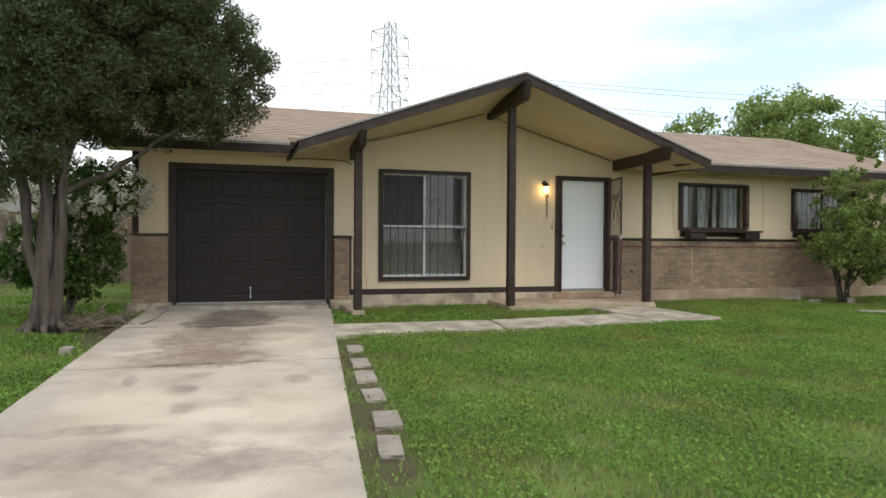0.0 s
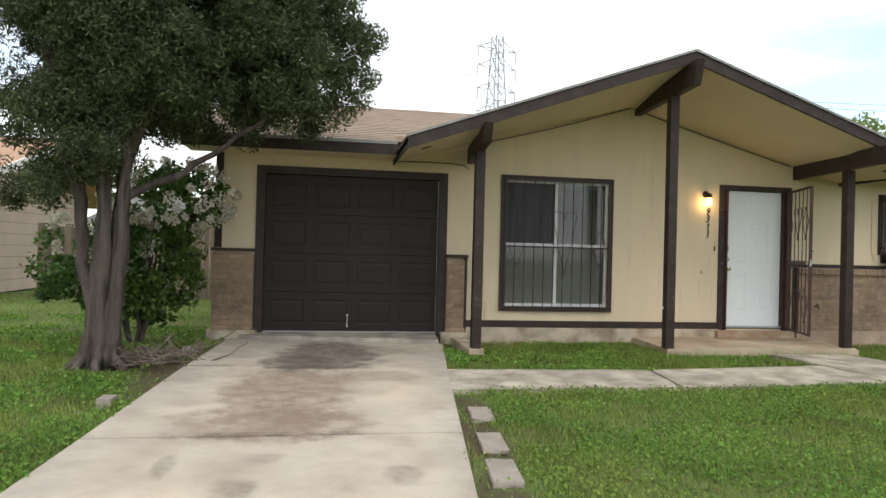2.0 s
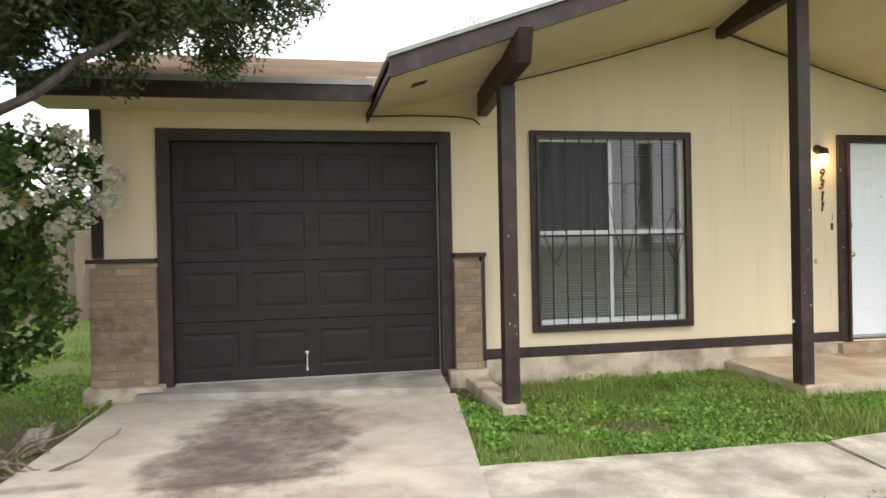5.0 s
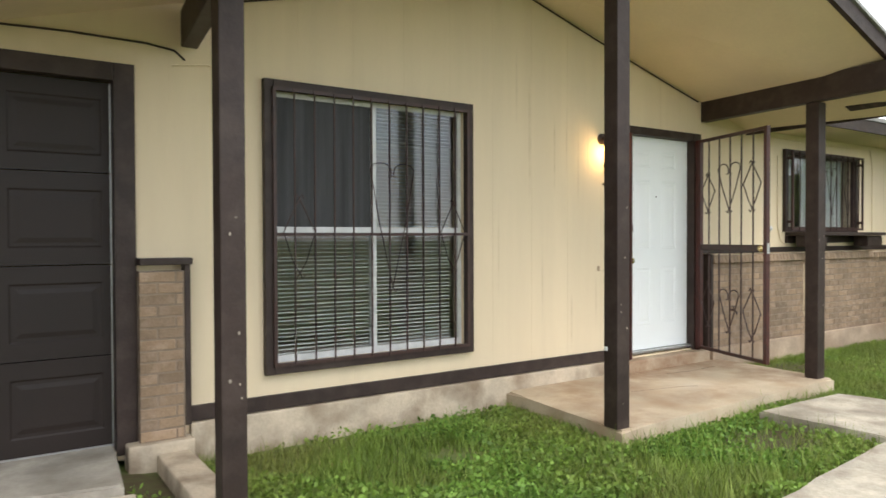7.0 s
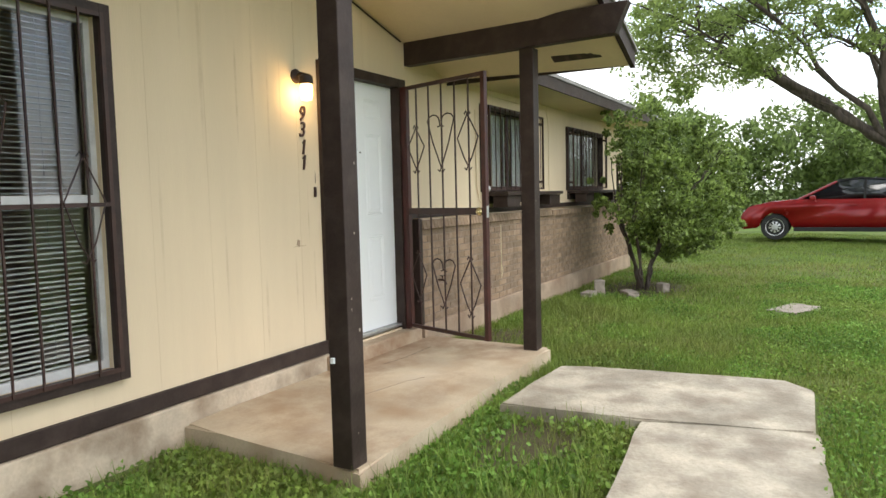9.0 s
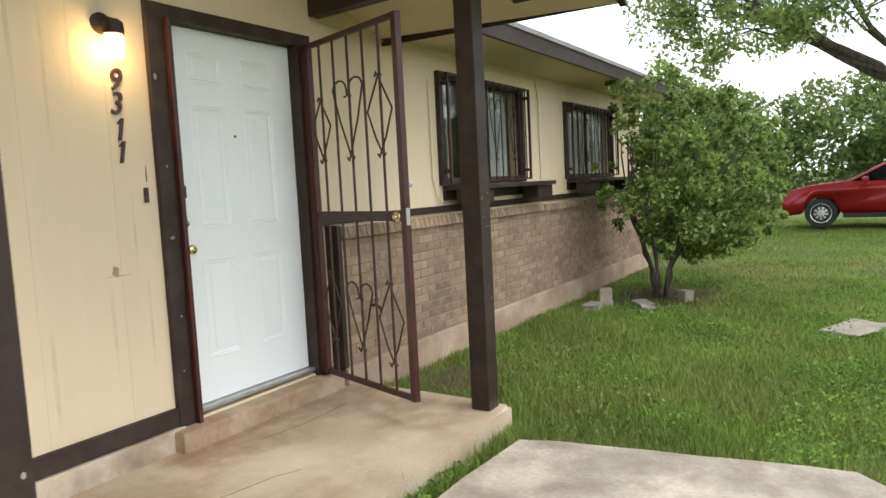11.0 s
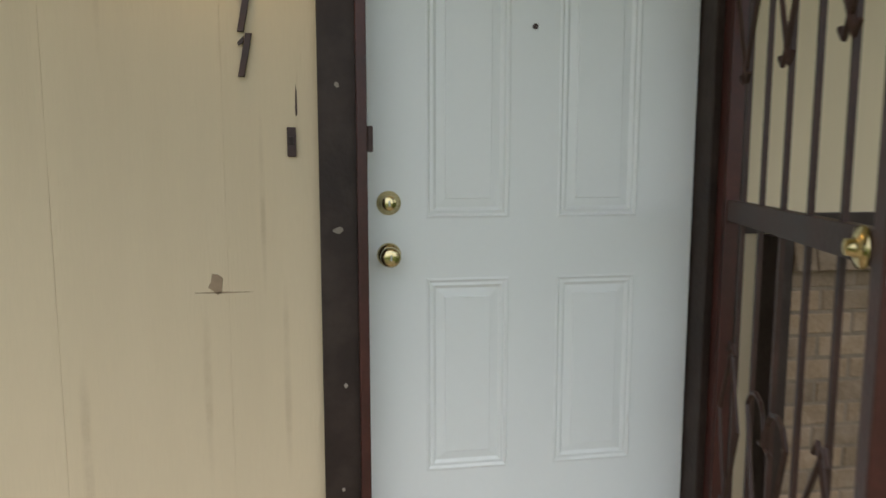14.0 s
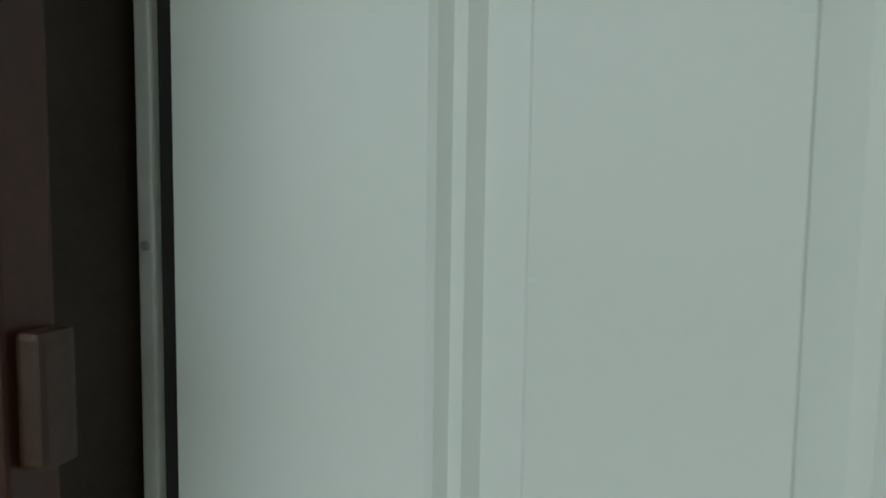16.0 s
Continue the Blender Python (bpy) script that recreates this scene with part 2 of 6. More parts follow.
BRICK = material("tan_brick", (0.285, 0.198, 0.125), 0.9, vary=0.26, scale=2.2, fine=70, bump=0.45, by_piece=0.24,
                 second=(0.40, 0.30, 0.22), second_scale=14, second_amount=0.5)
MORTAR = material("mortar", (0.245, 0.185, 0.132), 0.95, vary=0.2, scale=10, fine=120, bump=0.4)
CONCRETE = material("driveway_concrete", (0.55, 0.475, 0.37), 0.85, vary=0.16, scale=0.9, fine=60, bump=0.12,
                    second=(0.36, 0.29, 0.22), second_scale=1.9, second_amount=0.85)
add_stains(CONCRETE, (0.62, 0.50, 0.355), [(0.25, -3.6, 0.6, 1.0, 0.9), (-1.2, -6.2, 0.8, 1.0, 0.8), (-0.1, -6.4, 0.6, 0.9, 0.8), (-0.9, -8.6, 0.8, 0.5, 0.7)], 0.8, 0.8)
# grey film on the slab before the garage and along both edges
add_stains(CONCRETE, (0.30, 0.275, 0.24), [(-0.3, -1.2, 1.7, 1.0, 0.85), (0.95, -3.0, 0.40, 1.9, 0.8), (0.62, -5.6, 0.30, 1.8, 0.85), (0.30, -8.2, 0.3, 1.6, 0.8), (-1.75, -2.6, 0.45, 1.4, 0.7), (-1.95, -6.0, 0.3, 1.9, 0.6)], 0.80, 0.6, 0.35, 0.25)
# broad brown stain left by a vehicle
add_stains(CONCRETE, (0.235, 0.165, 0.113), [(-0.72, -3.55, 0.50, 1.15, 0.95), (-0.80, -4.45, 0.62, 0.42, 0.8), (0.10, -2.85, 0.42, 0.22, 0.55), (0.15, -1.25, 0.38, 0.35, 0.6)], 0.92, 0.40, 0.42, 0.45)
add_stains(CONCRETE, (0.105, 0.078, 0.062), [(-0.36, -1.55, 0.46, 0.95, 1.0), (-0.72, -2.05, 0.32, 0.42, 0.9)], 0.95, 0.36, 0.45, 0.55)
add_stains(CONCRETE, (0.135, 0.10, 0.078), [(-0.5, -2.44, 0.75, 0.09, 0.9), (-0.75, -4.76, 0.85, 0.10, 0.9), (-1.5, -2.3, 0.3, 0.08, 0.8)], 0.9, 0.5, 0.1, 0.4)
add_stains(CONCRETE, (0.20, 0.165, 0.13), [(-0.86, -5.75, 0.16, 0.22, 0.8), (-0.75, -5.25, 0.14, 0.14, 0.6), (-0.85, -6.35, 0.12, 0.2, 0.8), (-1.30, -5.35, 0.07, 0.26, 0.9), (-1.45, -6.75, 0.5, 0.14, 0.7), (-1.1, -7.3, 0.8, 0.35, 0.7),
                                           (-0.35, -7.6, 0.7, 0.3, 0.7), (0.05, -5.6, 0.12, 0.2, 0.7), (-1.9, -8.2, 0.4, 0.6, 0.7), (-0.5, -9.2, 0.9, 0.4, 0.6)], 0.9, 0.45, 0.2, 0.4)
WALKC = material("walkway_concrete", (0.475, 0.42, 0.325), 0.9, vary=0.30, scale=3.2, fine=42, bump=0.7,
                 second=(0.235, 0.19, 0.14), second_scale=4.5, second_amount=0.8)
add_stains(WALKC, (0.22, 0.19, 0.14), [(1.2, -3.4, 0.6, 0.18, 0.8), (3.0, -2.9, 0.16, 0.7, 0.8), (4.6, -3.3, 0.7, 0.2, 0.8), (5.4, -2.7, 0.2, 0.6, 0.7), (6.3, -2.2, 0.25, 0.7, 0.7), (2.2, -2.55, 0.8, 0.12, 0.8), (5.9, -3.0, 0.5, 0.3, 0.7), (5.3, -1.7, 0.3, 0.3, 0.8)], 0.85, 0.6, 0.2)
PORCHC = material("porch_concrete", (0.52, 0.425, 0.30), 0.7, vary=0.2, scale=1.6, fine=60, bump=0.1,
                  second=(0.36, 0.245, 0.145), second_scale=2.4, second_amount=0.75)
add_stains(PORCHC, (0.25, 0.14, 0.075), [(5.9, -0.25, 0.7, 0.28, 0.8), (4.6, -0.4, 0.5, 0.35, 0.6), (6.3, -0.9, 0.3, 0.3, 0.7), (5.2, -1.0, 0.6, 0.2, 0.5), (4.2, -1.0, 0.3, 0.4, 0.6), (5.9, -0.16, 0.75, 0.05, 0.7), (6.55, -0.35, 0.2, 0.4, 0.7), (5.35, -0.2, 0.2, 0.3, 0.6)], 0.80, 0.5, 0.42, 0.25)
add_stains(PORCHC, (0.55, 0.49, 0.40), [(5.4, -0.75, 0.45, 0.3, 0.8), (4.4, -0.9, 0.3, 0.3, 0.6)], 0.8, 0.7)
FOUND = material("foundation_concrete", (0.53, 0.44, 0.325), 0.9, vary=0.2, scale=4, fine=50, bump=0.4,
                 second=(0.22, 0.16, 0.105), second_scale=3.6, second_amount=0.9)
FOUND_WING = material("rust_stained_foundation", (0.40, 0.30, 0.21), 0.9, vary=0.25, scale=4, fine=50, bump=0.4,
                      second=(0.24, 0.155, 0.095), second_scale=1.8, second_amount=0.8)
APRONC = material("apron_concrete", (0.40, 0.365, 0.305), 0.9, vary=0.22, scale=5, fine=60, bump=0.35,
                  second=(0.205, 0.18, 0.145), second_scale=3.4, second_amount=0.85)
SHINGLE = material("tan_shingles", (0.40, 0.31, 0.235), 0.95, vary=0.12, scale=1.2, fine=40, bump=0.3,
                   second=(0.30, 0.225, 0.17), second_scale=2.5, second_amount=0.5, by_island=0.12)
EDGE = material("roof_edge_metal", (0.30, 0.29, 0.27), 0.6, metal=0.3, vary=0.2, scale=6, fine=60, bump=0.1)
BARK = material("grey_brown_bark", (0.080, 0.061, 0.050), 0.95, vary=0.55, scale=14, fine=70, bump=1.0, stretch=(1, 1, 0.12), bump_scale=22,
                second=(0.135, 0.110, 0.092), second_scale=16, second_amount=0.5)
SOIL = material("lawn_soil", (0.120, 0.175, 0.050), 1.0, spec=0.1, vary=0.35, scale=0.7, fine=30, bump=0.6,
                second=(0.19, 0.16, 0.08), second_scale=0.9, second_amount=0.45)
add_stains(SOIL, (0.085, 0.060, 0.042), [(0.80, -3.85, 0.20, 0.5, 1.0), (0.70, -4.8, 0.20, 0.6, 1.0), (0.58, -5.8, 0.20, 0.6, 1.0), (0.46, -6.8, 0.20, 0.6, 1.0), (0.34, -7.7, 0.22, 0.6, 1.0), (0.20, -8.6, 0.18, 0.6, 0.8), (-2.1, -1.6, 0.75, 1.1, 1.0), (-1.95, -2.8, 0.3, 1.0, 0.9), (11.2, -1.0, 1.0, 0.8, 1.0), (1.2, -0.45, 0.25, 0.5, 1.0), (2.15, -1.75, 0.45, 0.32, 1.0), (4.8, -1.80, 0.6, 0.40, 1.0), (7.4, -0.5, 0.6, 0.35, 1.0), (2.8, -0.2, 1.4, 0.16, 1.0)], 0.95, 0.45, 0.25, 0.6)
ASPHALT = material("asphalt", (0.055, 0.055, 0.055), 0.9, vary=0.2, scale=2, fine=120, bump=0.3)
TYRE = material("black_rubber", (0.02, 0.02, 0.02), 0.8, vary=0.2, scale=6, fine=90, bump=0.2)
STONE = material("pale_stone", (0.33, 0.285, 0.235), 0.9, vary=0.2, scale=6, fine=60, bump=0.5, by_piece=0.15)


def leaf_material(name, color, vary=0.45, rough=0.55, through_light=0.35, patches=None):
    m = material(name, color, rough, vary=0.22, scale=1.3, fine=12, bump=0.0, by_island=vary, spec=0.3, second=patches, second_scale=0.75, second_amount=0.85)
    nt = m.node_tree
    bsdf = nt.nodes["Principled BSDF"]
    tr = nt.nodes.new("ShaderNodeBsdfTranslucent")
    nt.links.new(bsdf.inputs["Base Color"].links[0].from_socket, tr.inputs["Color"])
    mx = nt.nodes.new("ShaderNodeMixShader")
    mx.inputs["Fac"].default_value = through_light
    out = nt.nodes["Material Output"]
    nt.links.new(bsdf.outputs[0], mx.inputs[1])
    nt.links.new(tr.outputs[0], mx.inputs[2])
    nt.links.new(mx.outputs[0], out.inputs["Surface"])
    return m


GRASS = leaf_material("grass_blades", (0.225, 0.335, 0.062), 0.5, patches=(0.27, 0.30, 0.085))
CLOVER = leaf_material("low_weeds", (0.185, 0.345, 0.062), 0.55, patches=(0.27, 0.36, 0.075))
DRYGRASS = leaf_material("dry_grass", (0.34, 0.285, 0.135), 0.4)
JUNIPER = leaf_material("juniper_foliage", (0.095, 0.122, 0.054), 0.55, 0.7, 0.25)
SHRUBLEAF = leaf_material("shrub_leaves", (0.085, 0.17, 0.036), 0.65, 0.4, 0.35, (0.20, 0.26, 0.06))
BUSHLEAF = leaf_material("bush_leaves", (0.245, 0.350, 0.090), 0.75, 0.40, 0.42)
TREELEAF = leaf_material("tree_leaves", (0.31, 0.41, 0.13), 0.5, 0.5, 0.5)
FARLEAF = leaf_material("far_leaves", (0.20, 0.29, 0.085), 0.55, 0.6, 0.4)
BLOSSOM = leaf_material("cream_blossom", (0.72, 0.68, 0.56), 0.2, 0.7, 0.3)


def glass_material(name, tint=(0.9, 0.95, 0.95)):
    m = bpy.data.materials.new(name)
    m.use_nodes = True
    b = m.node_tree.nodes["Principled BSDF"]
    b.inputs["Base Color"].default_value = (*tint, 1)
    b.inputs["Roughness"].default_value = 0.03
    b.inputs["Transmission Weight"].default_value = 1.0
    b.inputs["IOR"].default_value = 1.45
    return m


GLASS = glass_material("window_glass")

# ---- the ground ----
def ground_sheet():
    xs = sorted({-400, -150, -60, -30, *range(-16, 30, 1), *(k * 0.25 for k in range(0, 60)), 40, 60, 150, 400})
    ys = sorted({-400, -150, -60, -30, *range(-20, 12, 1), *(k * 0.25 for k in range(-16, 3)), 20, 40, 80, 150, 400})
    bm = bmesh.new()
    grid = [[bm.verts.new((x, y, max(lawn_z(x, y), -0.6) - 0.005 + (0.012 * noise.noise((x * 0.7, y * 0.7, 0)) if abs(x) < 30 and abs(y) < 20 else 0)))
             for x in xs] for y in ys]
    for a, b in zip(grid, grid[1:]):
        for i in range(len(xs) - 1):
            bm.faces.new((a[i], a[i + 1], b[i + 1], b[i]))
    return structure("ground", bm, SOIL, "green lawn ground with bare brown patches", "ground")


ground_sheet()


def drive_edges(y):
    return -1.66 + 0.070 * (y + 0.7), 1.10 + 0.1276 * (y + 0.5)


def driveway():
    root = thing("driveway", (0, 0, 0), "pale stained concrete driveway leading to the garage", "driveway", kind="structure")
    joints = [-0.45, -2.45, -4.78, -8.4, -14.6]
    for y1, y0 in zip(joints, joints[1:]):
        bm = bmesh.new()
        (l0, r0), (l1, r1) = drive_edges(y0 + 0.012), drive_edges(y1 - 0.012)
        n = 6
        skew = 0.20 if y1 > -1 else 0.0
        pts = [(l0, y0 + 0.007), (r0, y0 + 0.007), (r1, y1 - 0.007 - skew), (l1, y1 - 0.007 + skew)]
        slab(bm, pts, -0.15, lambda y: gz(y) + 0.012)
        bmesh.ops.bevel(bm, geom=[e for e in bm.edges if all(v.co.z > gz(v.co.y) for v in e.verts)], offset=0.006, segments=2, affect="EDGES")
        part("slab", bm, CONCRETE, root)
    bm = bmesh.new()
    q = [(-1.52, -0.24, 0.062), (1.055, -0.645, 0.062), (1.13, 0.25, 0.084), (-1.30, 0.25, 0.084)]
    top = [bm.verts.new(v) for v in q]
    low = [bm.verts.new((v[0], v[1], -0.2)) for v in q]
    bm.faces.new(top)
    for i in range(4):
        bm.faces.new((low[i], low[(i + 1) % 4], top[(i + 1) % 4], top[i]))
    bmesh.ops.bevel(bm, geom=[e for e in bm.edges if all(v.co.z > 0 for v in e.verts)], offset=0.012, segments=2, affect="EDGES")
    part("apron", bm, APRONC, root, "grey worn concrete garage apron")
    return root


driveway()


def worn_outline(pts, step=0.22, amp=0.012):
    """An outline of (x, y) with its sides broken up unevenly."""
    out = []
    for (x0, y0), (x1, y1) in zip(pts, pts[1:] + pts[:1]):
        n = max(1, int(math.hypot(x1 - x0, y1 - y0) / step))
        for k in range(n):
            a = amp if k else 0.0
            out.append((x0 + (x1 - x0) * k / n + random.uniform(-a, a), y0 + (y1 - y0) * k / n + random.uniform(-a, a)))
    return out


def walkway():
    root = thing("walkway", (0, 0, 0), "worn pale concrete walkway slabs in the grass", "walkway", kind="structure")
    for pts in ([(0.72, -3.42), (2.94, -3.40), (3.02, -2.56), (0.80, -2.50)],
                [(2.97, -3.40), (5.52, -3.24), (5.27, -2.33), (3.05, -2.56)],
                [(5.55, -3.22), (6.42, -3.20), (6.60, -3.02), (6.28, -1.50), (5.22, -1.47), (5.30, -2.32)]):
        bm = bmesh.new()
        slab(bm, worn_outline(pts), -0.16, lambda y: gz(y) + 0.008)
        bmesh.ops.bevel(bm, geom=[e for e in bm.edges if all(v.co.z > gz(v.co.y) for v in e.verts)], offset=0.012, segments=2, affect="EDGES")
        part("slab", bm, WALKC, root)


walkway()


# ---- the house ----
HX0, HX1 = -1.85, 14.0       # ends of the front wall
PEAK, HALF, SLOPE = 3.91, 3.45, 0.3496
G_EAVE, G_FRONT = 2.495, -1.79
C_PEAK, C_SLOPE = 3.39, 0.28   # porch ceiling


def gable_z(x):
    return G_EAVE + SLOPE * (HALF - abs(x - PEAK))


def ceiling_z(x):
    """Underside of the sloping porch ceiling at the wall."""
    return C_PEAK - C_SLOPE * abs(x - PEAK)


def soffit_z(x, y):
    """Underside of the porch ceiling, which falls a little from the barge boards to the wall."""
    k = min(1.0, -y / -G_FRONT)
    return ceiling_z(x) * (1 - k) + (gable_z(x) - 0.125) * k


OPEN = [(-1.24, 1.12, 0.05, 2.20), (2.06, 3.60, 0.46, 2.26), (5.44, 6.43, 0.17, 2.25), (8.09, 9.66, 1.38, 2.24), (10.89, 12.56, 1.38, 2.20)]


def wall_cells(xs, top):
    """Rectangles of wall between the openings, column by column."""
    zs = sorted({0.0, top, *(v for o in OPEN for v in o[2:])})
    out = []
    for x0, x1 in zip(xs, xs[1:]):
        run = None
        for z0, z1 in [*zip(zs, zs[1:]), (None, None)]:
            if z0 is None or any(o[0] <= x0 + 1e-6 and x1 - 1e-6 <= o[1] and o[2] <= z0 and z1 <= o[3] for o in OPEN):
                if run:
                    out.append((x0, x1, *run))
                run = None
            else:
                run = (run[0], z1) if run else (z0, z1)
    return out


SEAMS = [round(HX0 + 0.41 * k, 3) for k in range(1, 39)]
GAP = 0.0006


def seam_gap(x):
    return GAP if x in SEAMS else 0.0


def front_wall():
    edges = {HX0, HX1, *(v for o in OPEN for v in o[:2])}
    bm = bmesh.new()
    for x0, x1, z0, z1 in wall_cells(sorted(edges), 2.6):
        box(bm, x0, x1, 0.0016, 0.14, z0, z1)
    root = structure("wall_front", bm, CREAM, "cream painted grooved plywood house wall", "wall")
    for x0, x1, z0, z1 in wall_cells(sorted({*edges, *SEAMS}), 2.6):
        part("panel", boxed(x0 + seam_gap(x0), x1 - seam_gap(x1), 0.0, 0.0012, z0, z1), CREAM, root)
    return root


front_wall()


def gable_wall():
    low = 2.6002
    reach = (C_PEAK - low) / C_SLOPE
    bm = bmesh.new()
    prism(bm, [(PEAK - reach, low), (PEAK + reach, low), (PEAK, C_PEAK)], 0.0016, 0.14)
    bmesh.ops.recalc_face_normals(bm, faces=bm.faces)
    root = structure("wall_gable", bm, CREAM, "cream painted gable wall above the porch", "wall")
    cuts = sorted({PEAK - reach, PEAK, PEAK + reach, *(x for x in SEAMS if abs(x - PEAK) < reach)})
    for x0, x1 in zip(cuts, cuts[1:]):
        a, b = x0 + seam_gap(x0), x1 - seam_gap(x1)
        bm = bmesh.new()
        prism(bm, [(a, low), (b, low), (b, max(low + 0.002, ceiling_z(b))), (a, max(low + 0.002, ceiling_z(a)))], 0.0, 0.0012)
        bmesh.ops.recalc_face_normals(bm, faces=bm.faces)
        part("panel", bm, CREAM, root)


gable_wall()
for nm, x0, x1, y0, y1 in (("wall_left", HX0, HX0 + 0.14, 0.14, 8.0), ("wall_right", HX1 - 0.14, HX1, 0.14, 8.0), ("wall_back", HX0, HX1, 8.0, 8.14)):
    structure(nm, boxed(x0, x1, y0, y1, 0.0, 2.6), CREAM_PLAIN, "cream painted house wall", "wall")
structure("floor", boxed(HX0 + 0.15, HX1 - 0.15, 0.15, 7.99, -0.1, 0.14), FOUND, "plain concrete house floor", "floor")
structure("ceiling", boxed(HX0 + 0.15, HX1 - 0.15, 0.15, 7.99, 2.5, 2.58), CREAM_PLAIN, "plain interior ceiling", "ceiling")
structure("wall_partition", boxed(1.55, 1.65, 0.15, 7.99, 0.14, 2.5), CREAM_PLAIN, "plain partition between garage and rooms", "wall")
structure("wall_inner", boxed(1.66, HX1 - 0.15, 3.4, 3.5, 0.14, 2.5), CREAM_PLAIN, "plain inner room wall", "wall")

# foundation ledge, base trim and porch slab
bm = bmesh.new()
box(bm, 1.53, 5.38, -0.045, 0.0, -0.15, 0.165, 0.012)
structure("foundation_ledge", bm, FOUND, "stained concrete foundation under the cream wall", "foundation")
structure("baseboard", boxed(1.522, 5.351, -0.028, -0.002, 0.17, 0.265, bevel=0.004), BROWN, "dark brown painted base board", "trim")
bm = bmesh.new()
slab(bm, worn_outline([(3.86, -1.37), (6.66, -1.28), (6.70, -0.05), (3.99, -0.05)], 0.3, 0.006), -0.15, 0.05)
bmesh.ops.bevel(bm, geom=[e for e in bm.edges if all(v.co.z > 0 for v in e.verts)], offset=0.02, segments=3, affect="EDGES")
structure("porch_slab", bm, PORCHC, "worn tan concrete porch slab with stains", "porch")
for k, pts in enumerate(([(4.75, -0.62), (5.0, -0.68), (5.3, -0.74), (5.42, -0.80)], [(5.62, -0.32), (5.9, -0.36), (6.3, -0.35)])):
    bm = bmesh.new()
    tube(bm, [(x, y, 0.0495) for x, y in pts], 0.0022, 4)
    structure(f"porch_crack_{k + 1}", bm, BARK, "thin dark crack across the porch slab", "crack")
structure("door_ledge", boxed(5.30, 6.56, -0.12, 0.02, 0.03, 0.155, bevel=0.015), PORCHC, "tan concrete ledge under the front door", "step")


# ---- roofs ----
def shingled(root, corner, along, up, rows, width, per, seed):
    """Rows of shingles laid up a slope: corner, unit vectors along and up the slope."""
    rnd = random.Random(seed)
    n = Vector(along).cross(Vector(up)).normalized()
    if n.z < 0:
        n = -n
    step = 0.19
    vs = []
    for r in range(rows):
        x = -rnd.random() * per
        while x < width:
            w = per * (0.7 + 0.6 * rnd.random())
            a, b = max(0, x), min(width, x + w - 0.004)
            if b > a:
                p = [Vector(corner) + Vector(along) * q + Vector(up) * (r * step + h) + n * k for q, h, k in
                     ((a, -0.01, 0.018), (b, -0.01, 0.018), (b, step + 0.03, 0.006), (a, step + 0.03, 0.006))]
                vs += p
                drop = [p[0] - n * 0.014, p[1] - n * 0.014]
                vs += [drop[0], drop[1], p[1], p[0]]
            x += w
    me = quads_mesh("shingles", [tuple(v) for v in vs], 4)
    return tagged(part_mesh("shingles", me, SHINGLE, root), kind="stuff")


R_EAVE_Y, R_EAVE_Z, R_SLOPE, R_RIDGE_Y = -0.58, 2.605, 0.302, 4.0


